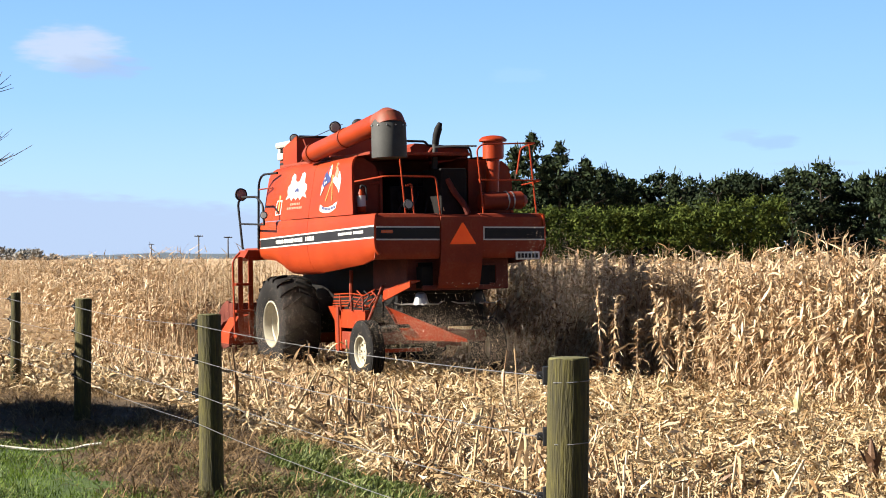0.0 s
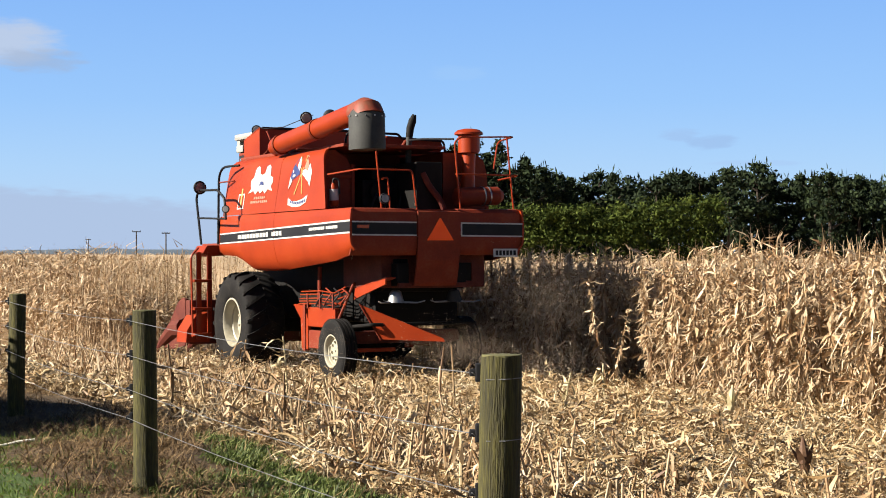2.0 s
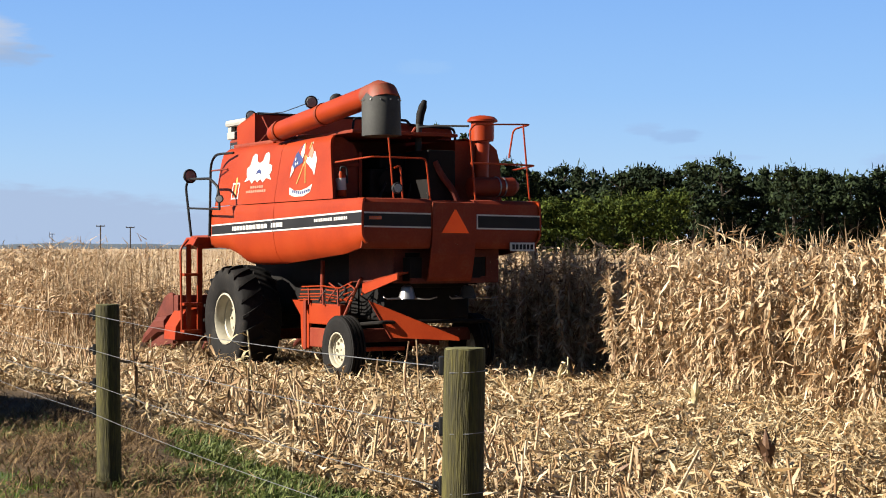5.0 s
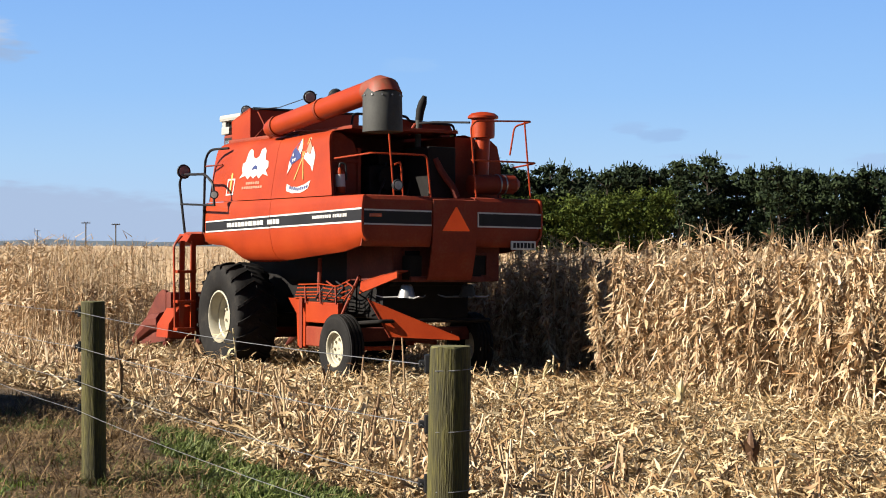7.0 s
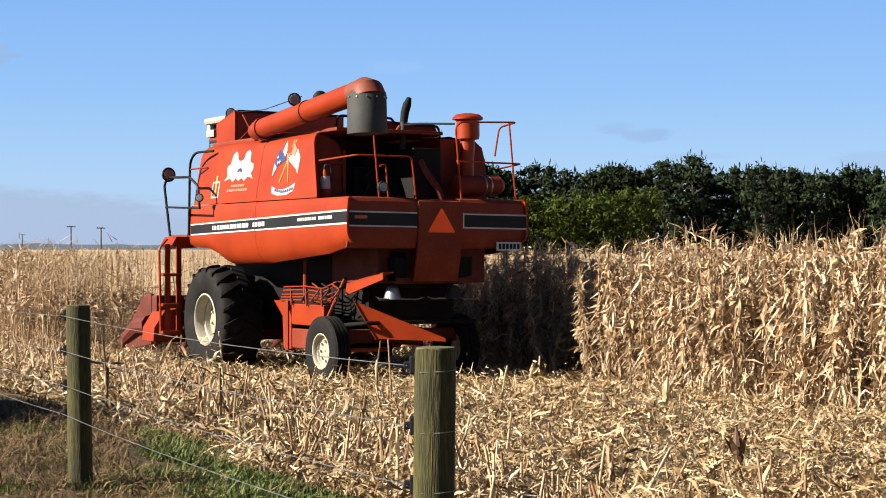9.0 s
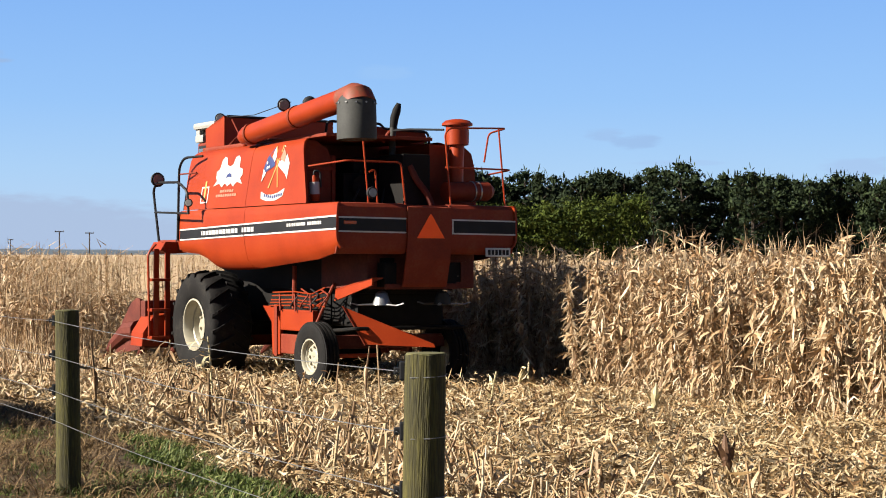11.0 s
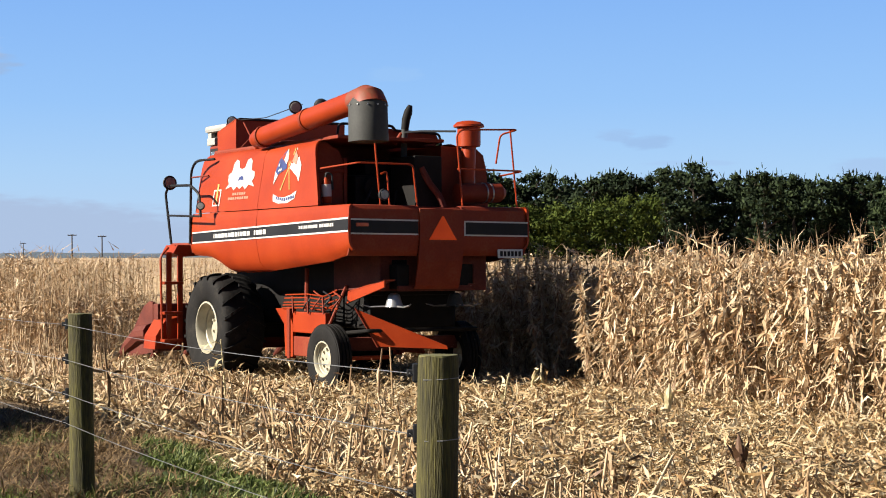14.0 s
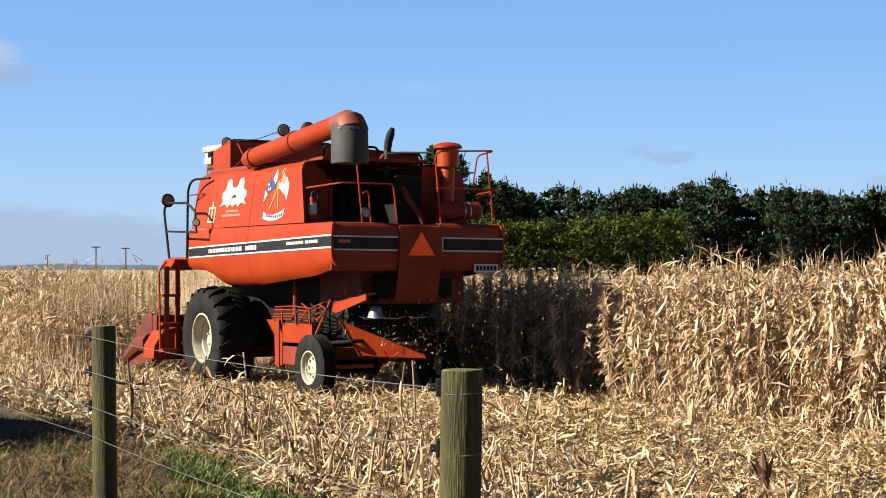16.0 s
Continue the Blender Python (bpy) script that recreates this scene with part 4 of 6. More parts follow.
DUST_SIDE = dust("brown dust blowing round the wheels", 26000, (0.40, 1.25, 0.42), 0.0024, 52)
DUST_SLOT = dust("thin dark dust in the freshly cut gap", 12000, (0.6, 0.7, 0.45), 0.0045, 53)
INSECT, WINGS = insect()


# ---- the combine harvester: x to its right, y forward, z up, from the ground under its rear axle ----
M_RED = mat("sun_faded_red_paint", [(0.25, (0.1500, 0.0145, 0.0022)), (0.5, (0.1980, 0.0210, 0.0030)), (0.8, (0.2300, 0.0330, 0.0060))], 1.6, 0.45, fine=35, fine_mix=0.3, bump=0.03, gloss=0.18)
# dusty red, also the darker copy of M_RED for faces turned from the sun
M_RED_DUST_SHADE = mat("dusty_shaded_red_paint", [(0.2, (0.0880, 0.0104, 0.0032)), (0.5, (0.1360, 0.0168, 0.0048)), (0.8, (0.1520, 0.0400, 0.0160))], 3.5, 0.65, fine=30, fine_mix=0.4, bump=0.06, gloss=0.2)
# darkest red; holds the shade of the lower rear and engine bay in its colour
M_RED_DARK = mat("darkened_red_paint", [(0.2, (0.035, 0.008, 0.005)), (0.5, (0.075, 0.014, 0.008)), (0.8, (0.12, 0.035, 0.02))], 3.5, 0.7, fine=30, fine_mix=0.4, bump=0.06, gloss=0.2)
M_STRIPE = mat("black_stripe", [(0.3, (0.007, 0.007, 0.008)), (0.7, (0.013, 0.013, 0.014))], 3, 0.5, gloss=0.12)
M_WHITE = mat("white_decal", [(0.3, (0.3145, 0.3058, 0.2833)), (0.7, (0.3682, 0.3594, 0.3414))], 6, 0.5)
M_NAVY = mat("navy_decal", [(0.3, (0.0096, 0.0160, 0.0720)), (0.7, (0.0160, 0.0280, 0.1040))], 6, 0.5)
M_GOLD = mat("gold_decal", [(0.3, (0.2880, 0.1728, 0.0384)), (0.7, (0.3456, 0.2304, 0.0672))], 6, 0.5)
M_PALE_RED = mat("faded_pink_lettering", [(0.3, (0.2976, 0.1056, 0.0624)), (0.7, (0.3360, 0.1440, 0.0960))], 9, 0.5)
# grease tone taken near black so that shaded recesses stay dark
M_DARK = mat("greasy_shaded_machinery", [(0.3, (0.0040, 0.0038, 0.0036)), (0.6, (0.0080, 0.0070, 0.0062)), (0.85, (0.0150, 0.0120, 0.0095))], 5, 0.7, fine=40, bump=0.1, gloss=0.1)
M_TYRE = mat("dusty_tyre_rubber", [(0.25, (0.0050, 0.0046, 0.0044)), (0.55, (0.0100, 0.0092, 0.0086)), (0.85, (0.0340, 0.0290, 0.0225))], 4, 0.8, fine=30, bump=0.15, gloss=0.1)
M_CREAM = mat("cream_rim_paint", [(0.25, (0.1890, 0.1663, 0.1134)), (0.5, (0.2646, 0.2419, 0.1777)), (0.8, (0.2948, 0.2759, 0.2193))], 5, 0.5, fine=25)
M_SPOUT = mat("grey_rubber_spout", [(0.3, (0.0150, 0.0150, 0.0132)), (0.7, (0.0310, 0.0310, 0.0275))], 4, 0.75, fine=30, bump=0.05)
M_RUST = mat("worn_rusty_elbow", [(0.35, (0.1638, 0.0190, 0.0062)), (0.58, (0.1197, 0.0311, 0.0130)), (0.75, (0.1419, 0.0656, 0.0372))], 9, 0.6, fine=40)
M_STEEL = mat("worn_bare_steel", [(0.3, (0.1700, 0.1650, 0.1600)), (0.7, (0.3200, 0.3150, 0.3080))], 9, 0.42, 0.8)
M_ORANGE = mat("fluorescent_orange", [(0.3, (0.95, 0.085, 0.006)), (0.7, (1.0, 0.11, 0.008))], 6, 0.7)
M_LENS = mat("lamp_lens", [(0.3, (0.0960, 0.0960, 0.0960)), (0.7, (0.2240, 0.2160, 0.2000))], 12, 0.12)
M_PLATE = mat("number_plate_white", [(0.3, (0.3520, 0.3520, 0.3328)), (0.7, (0.4352, 0.4352, 0.4160))], 9, 0.5)
M_AMBER = mat("amber_lens", [(0.3, (0.2400, 0.0400, 0.0080)), (0.7, (0.3360, 0.0640, 0.0120))], 9, 0.2)
M_CABROOF = mat("cab_roof_white", [(0.3, (0.2100, 0.2020, 0.1800)), (0.7, (0.2600, 0.2500, 0.2250))], 5, 0.5)
M_GLASS = bpy.data.materials.new("cab_glass")
M_GLASS.use_nodes = True
_g = M_GLASS.node_tree.nodes["Principled BSDF"]
_g.inputs["Base Color"].default_value, _g.inputs["Roughness"].default_value, _g.inputs["Transmission Weight"].default_value = (0.55, 0.68, 0.75, 1), 0.04, 0.9

combine = tagged(new("combine_harvester"), "red combine harvester with folded unloading auger in dry maize", "combine harvester")

SIDE = [(1.76, 1.30), (1.82, 1.40), (1.95, 1.47), (2.15, 1.52), (2.3, 1.535), (2.62, 1.53), (2.735, 1.515), (2.76, 1.475), (2.9, 1.455), (3.3, 1.39), (3.55, 1.345), (3.66, 1.31), (3.73, 1.24), (3.77, 1.10)]


def side_x(z):
    return float(np.interp(z, [p[0] for p in SIDE], [p[1] for p in SIDE]))


def sheet(bm, grid, thick):
    """A thick closed sheet over a grid of points; thick is the way inward."""
    t = Vector(thick)
    a = [[bm.verts.new(p) for p in row] for row in grid]
    b = [[bm.verts.new(Vector(p) + t) for p in row] for row in grid]
    n, m = len(a), len(a[0])
    for i in range(n - 1):
        for j in range(m - 1):
            bm.faces.new((a[i][j], a[i + 1][j], a[i + 1][j + 1], a[i][j + 1]))
            bm.faces.new((b[i][j + 1], b[i + 1][j + 1], b[i + 1][j], b[i][j]))
    rim = [(i, 0) for i in range(n)] + [(n - 1, j) for j in range(1, m)] + [(i, m - 1) for i in range(n - 2, -1, -1)] + [(0, j) for j in range(m - 2, 0, -1)]
    for (i, j), (k, l) in zip(rim, rim[1:] + rim[:1]):
        bm.faces.new((a[i][j], b[i][j], b[k][l], a[k][l]))
    return bm


def low_edge(y):
    return float(np.interp(y, [-1.345, -1.2, -0.6, 1.57, 2.4, 2.85, 3.0, 3.2, 3.5, 4.12], [2.12, 2.05, 1.95, 1.80, 1.78, 1.79, 1.86, 1.97, 2.04, 2.07]))


def rear_edge(z):
    return float(np.interp(z, [2.75, 2.85, 3.6, 3.77], [-0.33, -0.30, 0.03, 0.14]))


def stripe_z(y):
    """Lower and upper edge of the dark side stripe."""
    f = (4.0 - y) / 5.33
    return 2.275 + 0.105 * f, 2.43 + 0.12 * f


def side_panels(sign, who):
    def at(y, z, out=0.0):
        return (sign * (side_x(z) + out), y, z)
    inward = (-sign * 0.035, 0, 0)
    tag = "glossy sun-faded red side sheet"
    for name, y0, y1 in (("front_side_panel", 1.705, None), ("rear_side_panel", None, 1.695)):
        bm = bmesh.new()
        grid = []
        for z in np.concatenate([np.linspace(2.765, 3.55, 9), (3.62, 3.68, 3.73, 3.755, 3.77)]):
            a = rear_edge(z) if y0 is None else y0
            b = float(np.interp(z, [2.76, 3.4, 3.66, 3.77], [4.06, 4.07, 4.05, 3.93])) if y1 is None else y1
            grid.append([at(a + (b - a) * k / 8, z) for k in range(9)])
        sheet(bm, grid, inward)
        part(name, bm, M_RED, who, tag, True)
    for name, y0, y1 in (("rear_skirt", -1.343, 1.60), ("front_skirt", 1.61, 4.12)):
        bm = bmesh.new()
        grid = []
        for k in range(25):
            y = y0 + (y1 - y0) * k / 24
            lo = low_edge(y)
            grid.append([at(y, lo + (2.75 - lo) * f, -0.05 * max(0.0, 0.12 - f) / 0.12) for f in (0, 0.03, 0.08, 0.16, 0.28, 0.42, 0.56, 0.7, 0.85, 0.96, 1.0)])
        sheet(bm, grid, inward)
        skirt = part(name, bm, M_RED, who, tag, True)
        for label, lo, hi, out, m in (("stripe", 0.0, 1.0, 0.004, M_STRIPE), ("white_line", -0.11, 0.04, 0.007, M_WHITE), ("white_line", 0.96, 1.11, 0.007, M_WHITE)):
            bm = bmesh.new()
            grid = []
            for k in range(13):
                y = y0 + 0.003 + (y1 - y0 - 0.006) * k / 12
                if y > 4.05:
                    y = 4.05
                a, b = stripe_z(y)
                grid.append([at(y, a + (b - a) * (lo + (hi - lo) * f), out) for f in (0, 0.5, 1)])
            sheet(bm, grid, (-sign * 0.003, 0, 0))
            part(label, bm, m, skirt)
    return at


def decal(name, outline, m, parent, out=0.006, label=""):
    """A thin plate on the left side; outline in (y, z)."""
    bm = bmesh.new()
    slab(bm, [(-(side_x(z) + out), y, z) for y, z in outline], (0.003, 0, 0))
    return part(name, bm, m, parent, label)


def rect(y0, y1, z0, z1):
    return [(y0, z0), (y1, z0), (y1, z1), (y0, z1)]


def side_decals():
    # winged crest, as a plain white shape
    shape = [(0, 0.05), (0.1, 0.22), (0.06, 0.34), (0.05, 0.52), (0.15, 0.6), (0.2, 0.9), (0.27, 1.0), (0.35, 0.95), (0.40, 0.72), (0.5, 0.66), (0.6, 0.72), (0.65, 0.95), (0.74, 1.0), (0.82, 0.9), (0.83, 0.6), (0.95, 0.54), (0.97, 0.36), (0.9, 0.24), (1.0, 0.06), (0.86, 0.12), (0.8, 0.14), (0.7, 0.0), (0.6, 0.12), (0.5, 0.02), (0.4, 0.12), (0.3, 0.0), (0.2, 0.13)]
    crest = decal("crest_decal", [(2.98 - 1.06 * a, 3.10 + 0.49 * b) for a, b in shape], M_WHITE, combine, label="plain white winged crest decal")
    decal("crest_eye", [(2.55, 3.24), (2.50, 3.30), (2.43, 3.32), (2.36, 3.30), (2.33, 3.24), (2.44, 3.26)], M_NAVY, crest, 0.010)
    for z, y0, y1 in ((3.035, 2.2, 2.75), (2.965, 2.08, 2.85)):
        y = y0
        while y < y1 - 0.05:
            decal("lettering_bar", rect(y, y + 0.065, z - 0.02, z + 0.02), M_PALE_RED, combine)
            y += 0.085
    # maker's mark: a plain upright outline
    for a, b, c, d in ((3.13, 3.16, 2.86, 3.13), (3.38, 3.41, 2.86, 3.13), (3.16, 3.38, 2.86, 2.885), (3.16, 3.24, 3.105, 3.13), (3.30, 3.38, 3.105, 3.13)):
        decal("mark_bar", rect(a, b, c, d), M_WHITE, combine)
    decal("mark_bar", rect(3.24, 3.30, 2.9, 3.22), M_GOLD, combine)
    # crossed flags over a ribbon
    flag = decal("flag_decal", [(0.86, 3.36), (1.12, 3.28), (1.24, 3.12), (1.22, 3.34), (1.14, 3.50), (0.93, 3.66)], M_NAVY, combine, label="navy and white flag decal")
    decal("flag_field", [(0.88, 3.42), (0.98, 3.50), (0.92, 3.655), (0.84, 3.50)], M_WHITE, flag, 0.010)
    decal("flag_field", [(1.12, 3.26), (1.22, 3.33), (1.235, 3.13)], M_WHITE, flag, 0.010)
    for y, z in ((1.12, 3.42), (1.04, 3.35), (1.10, 3.34)):
        decal("flag_star", [(y - 0.025, z), (y, z - 0.03), (y + 0.025, z), (y, z + 0.03)], M_WHITE, flag, 0.011)
    flag2 = decal("flag_decal", [(0.76, 3.36), (0.48, 3.22), (0.40, 3.14), (0.38, 3.38), (0.48, 3.50), (0.66, 3.67)], M_WHITE, combine, label="white flag decal")
    decal("flag_field", [(0.70, 3.46), (0.56, 3.40), (0.53, 3.52), (0.64, 3.62)], M_PALE_RED, flag2, 0.010)
    for y0, y1 in ((0.92, 0.66), (0.68, 0.96)):
        decal("flag_staff", [(y0, 3.66), (y0 - 0.025, 3.66), (y1 - 0.012, 3.03), (y1 + 0.013, 3.03)], M_GOLD, combine, 0.012)
    ribbon = decal("ribbon_decal", [(1.20, 2.98), (1.18, 2.87), (0.98, 2.83), (0.68, 2.83), (0.46, 2.89), (0.42, 3.01), (0.60, 2.95), (0.82, 2.92), (1.02, 2.93)], M_WHITE, combine, label="white ribbon decal")
    for k in range(9):
        y = 1.08 - 0.07 * k
        z = 2.885 + 0.012 * abs(k - 4) ** 1.2 / 2
        decal("lettering_bar", rect(y - 0.045, y, z - 0.022, z + 0.022), M_NAVY, ribbon, 0.010)
    # name on the stripe, as bars
    y = 3.18
    for w in (0.035, 0.10, 0.10, 0.10, 0.10, 0.11, 0.11, 0.10, 0.035, 0.11, 0.11, 0.10, -1, 0.05, 0.10, 0.10, 0.10):
        if w < 0:
            y -= 0.13
            continue
        a, b = stripe_z(y)
        decal("lettering_bar", rect(y - w, y, a + 0.045, b - 0.045), M_WHITE, combine, 0.009)
        y -= w + 0.022
    y = 0.16
    for w in (0.05, 0.05, 0.02, 0.05, 0.04, 0.03, 0.05, 0.04, 0.05, 0.06, -1, 0.05, 0.05, 0.06, 0.05, 0.02, 0.05, 0.04):
        if w < 0:
            y -= 0.05
            continue
        a, b = stripe_z(y)
        decal("lettering_bar", rect(y - w, y, a + 0.075, b - 0.045), M_WHITE, combine, 0.009)
        y -= w + 0.016


def rear_panels():
    prof = [(-1.20, 2.755), (-1.29, 2.74), (-1.335, 2.69), (-1.345, 2.5), (-1.34, 2.3), (-1.32, 2.14), (-1.30, 2.06), (-1.27, 2.03)]
    # darker red than the sides: the rear's shade is in the paint colour
    for name, x0, x1 in (("rear_panel", -1.496, -0.385), ("rear_panel", 0.365, 1.496)):
        bm = bmesh.new()
        grid = []
        for k in range(10):
            x = x0 + (x1 - x0) * k / 9
            r = 0.03
            e = max(0.0, abs(x) - (1.496 - r)) / r
            back = r * (1 - math.sqrt(max(0.0, 1 - e * e)))
            grid.append([(x, y + back, z) for y, z in prof])
        sheet(bm, grid, (0, 0.03, -0.005))
        panel = part(name, bm, M_RED_DUST_SHADE, combine, "dusty red rear hood sheet, darkened for its shaded side", True)
        s0, s1 = (-1.50, -0.40) if x0 < 0 else (0.38, 1.50)
        for nm, z0, z1, out, m, a, b in (("stripe", 2.335, 2.545, 0.004, M_STRIPE, s0, s1), ("white_line", 2.33, 2.352, 0.008, M_WHITE, s0, s1), ("white_line", 2.528, 2.55, 0.008, M_WHITE, s0, s1), ("white_line", 2.352, 2.528, 0.008, M_WHITE, s0, s0 + 0.022)):
            if x0 < 0 and nm == "white_line" and z0 == 2.352:
                continue
            bm = bmesh.new()
            dz = -0.02 * (a + 1.5) / 3
            slab(bm, [(a, -1.345 - out, z0 + dz), (b, -1.345 - out, z0 - 0.02 * (b + 1.5) / 3), (b, -1.345 - out, z1 - 0.02 * (b + 1.5) / 3), (a, -1.345 - out, z1 + dz)], (0, 0.004, 0))
            part(nm, bm, m, panel)
        if x0 < 0:
            bm = bmesh.new()
            box(bm, -1.42, -1.22, -1.362, -1.345, 2.44, 2.49, 0.006)
            part("tail_lamp", bm, M_AMBER, panel, "small amber tail lamp")
        else:
            bm = bmesh.new()
            box(bm, 0.97, 1.41, -1.352, -1.332, 1.995, 2.125, 0.008)
            plate = part("number_plate", bm, M_PLATE, panel, "white number plate with dark bars")
            plate.rotation_euler = (0, 0, 0)
            for k in range(6):
                bm = bmesh.new()
                box(bm, 1.005 + 0.065 * k, 1.05 + 0.065 * k, -1.357, -1.351, 2.022, 2.098)
                part("plate_bar", bm, M_STRIPE, plate)
    bm = bmesh.new()
    grid = [[(x, y, z) for y, z in ((-1.30, 2.715), (-1.365, 2.70), (-1.37, 2.3), (-1.33, 1.95), (-1.24, 1.6), (-1.20, 1.55))] for x in np.linspace(-0.382, 0.362, 6)]
    sheet(bm, grid, (0, 0.03, 0))
    door = part("centre_panel", bm, M_RED_DUST_SHADE, combine, "dusty red middle door sheet")
    bm = bmesh.new()
    slab(bm, [(-0.235, -1.378, 2.255), (0.235, -1.378, 2.255), (0.012, -1.378, 2.60), (-0.012, -1.378, 2.60)], (0, 0.006, 0))
    part("warning_triangle", bm, M_ORANGE, door, "fluorescent orange slow vehicle triangle")
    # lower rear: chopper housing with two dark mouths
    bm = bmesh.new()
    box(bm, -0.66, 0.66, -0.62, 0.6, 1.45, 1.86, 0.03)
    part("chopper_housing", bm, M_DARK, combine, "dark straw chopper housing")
    # frame posts painted near black for the shade behind the rear sheets
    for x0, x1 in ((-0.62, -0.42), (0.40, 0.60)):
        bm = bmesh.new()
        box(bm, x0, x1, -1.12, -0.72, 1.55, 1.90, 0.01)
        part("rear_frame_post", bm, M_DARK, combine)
    # black sheets added inside the skirts to stand in for the shade there
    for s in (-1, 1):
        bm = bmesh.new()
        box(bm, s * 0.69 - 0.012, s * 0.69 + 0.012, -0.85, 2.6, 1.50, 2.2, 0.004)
        part("side_curtain", bm, M_DARK, combine, "black inner sheet standing in for shade under the skirt")
    # crossbar in the darkest red, for the shade below the rear sheets
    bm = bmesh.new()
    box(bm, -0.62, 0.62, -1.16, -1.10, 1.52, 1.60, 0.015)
    part("rear_crossbar", bm, M_RED_DARK, combine)


def pipe(name, pts, r, m, parent, label="", seg=8):
    bm = bmesh.new()
    tube(bm, pts, r, seg)
    return part(name, bm, m, parent, label, True)


def round_lamp(name, at, r, parent, facing=(0, -1, 0), label="round black work lamp"):
    f = Vector(facing).normalized()
    c = Vector(at)
    lamp = pipe(name, [c + f * 0.02, c, c - f * 0.05, c - f * 0.09], [r * 0.94, r, r * 0.85, r * 0.35], M_BLACK, parent, label, 18)
    pipe("lens", [c + f * 0.012, c + f * 0.026], [r * 0.8, r * 0.72], M_LENS, lamp, "", 18)
    return lamp


def upper_works():
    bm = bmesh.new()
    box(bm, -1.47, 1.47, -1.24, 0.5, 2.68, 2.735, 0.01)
    part("engine_deck", bm, M_RED_DUST_SHADE, combine, "dusty red deck over the rear hood")
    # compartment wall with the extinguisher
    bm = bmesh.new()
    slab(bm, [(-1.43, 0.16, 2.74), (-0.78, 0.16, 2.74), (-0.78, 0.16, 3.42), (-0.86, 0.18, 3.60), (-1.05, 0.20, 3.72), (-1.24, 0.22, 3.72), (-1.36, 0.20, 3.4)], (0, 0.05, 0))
    part("compartment_wall", bm, M_RED_DUST_SHADE, combine, "dusty red compartment sheet")
    bm = bmesh.new()
    box(bm, -1.36, -0.80, 0.13, 0.155, 3.28, 3.33, 0.006)
    box(bm, -0.80, -0.74, 0.13, 0.6, 2.74, 3.5, 0.01)
    part("wall_frame", bm, M_RED_DUST_SHADE, combine)
    ext = pipe("extinguisher", [(-1.24, -0.16, 2.80), (-1.24, -0.16, 2.82), (-1.255, -0.16, 3.08), (-1.26, -0.16, 3.14), (-1.26, -0.16, 3.18)], [0.062, 0.072, 0.072, 0.045, 0.02], M_RED, combine, "red fire extinguisher with a white label", 14)
    pipe("extinguisher_label", [(-1.245, -0.16, 2.90), (-1.254, -0.16, 3.08)], 0.0745, M_WHITE, ext, "", 14)
    pipe("extinguisher_valve", bent([(-1.26, -0.16, 3.17), (-1.26, -0.17, 3.25), (-1.18, -0.2, 3.23), (-1.17, -0.2, 3.0)]), 0.018, M_BLACK, ext)
    # engine in the dark bay
    bm = bmesh.new()
    box(bm, -0.62, 0.45, 0.1, 1.2, 2.74, 3.25, 0.05)
    box(bm, -0.4, 0.3, 0.2, 1.0, 3.25, 3.5, 0.06)
    part("engine_block", bm, M_DARK, combine, "greasy dark diesel engine")
    # near-black box, also set to keep sun off the cross duct
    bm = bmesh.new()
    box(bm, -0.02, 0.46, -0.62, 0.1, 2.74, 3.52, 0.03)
    part("cooling_shroud", bm, M_DARK, combine, "black cooling shroud")
    for x, y, z, r in ((-0.35, 0.02, 3.05, 0.17), (0.12, 0.02, 3.2, 0.12), (0.2, 0.02, 2.92, 0.10)):
        bm = bmesh.new()
        lathe(bm, [(r, -0.03), (r * 0.85, -0.01), (r, 0.03)], "Y", 16, (x, y, z))
        part("pulley", bm, M_DARK, combine)
    pipe("blower_duct", bent([(0.10, -0.60, 3.34), (0.2, -0.66, 3.12), (0.36, -0.7, 2.92), (0.42, -0.72, 2.76)]), 0.05, M_RED_DARK, combine, "dark red slanted duct", 10)
    for k in range(5):
        a = 0.25 * k
        pipe("hose", bent([(-0.55 + a, -0.02, 2.76), (-0.5 + a, -0.1, 2.95 + 0.06 * k), (-0.3 + a * 0.8, 0.1, 3.15), (-0.25 + a * 0.8, 0.3, 3.4)]), 0.018, M_BLACK, combine, "", 6)
    # bay's shade is given by the wall's dark red
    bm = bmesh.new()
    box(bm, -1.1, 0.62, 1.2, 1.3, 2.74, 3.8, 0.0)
    part("bay_wall", bm, M_RED_DARK, combine, "dark wall at the back of the engine bay")
    # sheet extended rearwards to keep the sun out of the engine bay
    bm = bmesh.new()
    box(bm, -1.2, 0.62, -0.42, 1.3, 3.74, 3.79, 0.01)
    part("bay_roof", bm, M_RED_DUST_SHADE, combine, "dusty red sheet over the engine bay")
    # cleaner box at the other side
    # darker red stands in for the shade on this box
    bm = bmesh.new()
    slab(bm, [(0.64, -0.3, 2.74), (1.50, -0.3, 2.74), (1.46, -0.3, 3.35), (1.40, -0.3, 3.58), (1.28, -0.3, 3.67), (0.64, -0.3, 3.70)], (0, 1.6, 0))
    part("cleaner_box", bm, M_RED_DUST_SHADE, combine, "red rounded sheet metal box")
    pipe("filter_neck", [(0.98, -0.5, 2.98), (0.99, -0.5, 3.3), (1.01, -0.5, 3.70)], [0.12, 0.112, 0.112], M_RED, combine, "red round air intake pipe", 18)
    can = pipe("filter_canister", [(1.01, -0.5, 3.68), (1.01, -0.5, 3.69), (1.01, -0.5, 3.98)], [0.12, 0.175, 0.175], M_RED, combine, "red air cleaner bowl", 20)
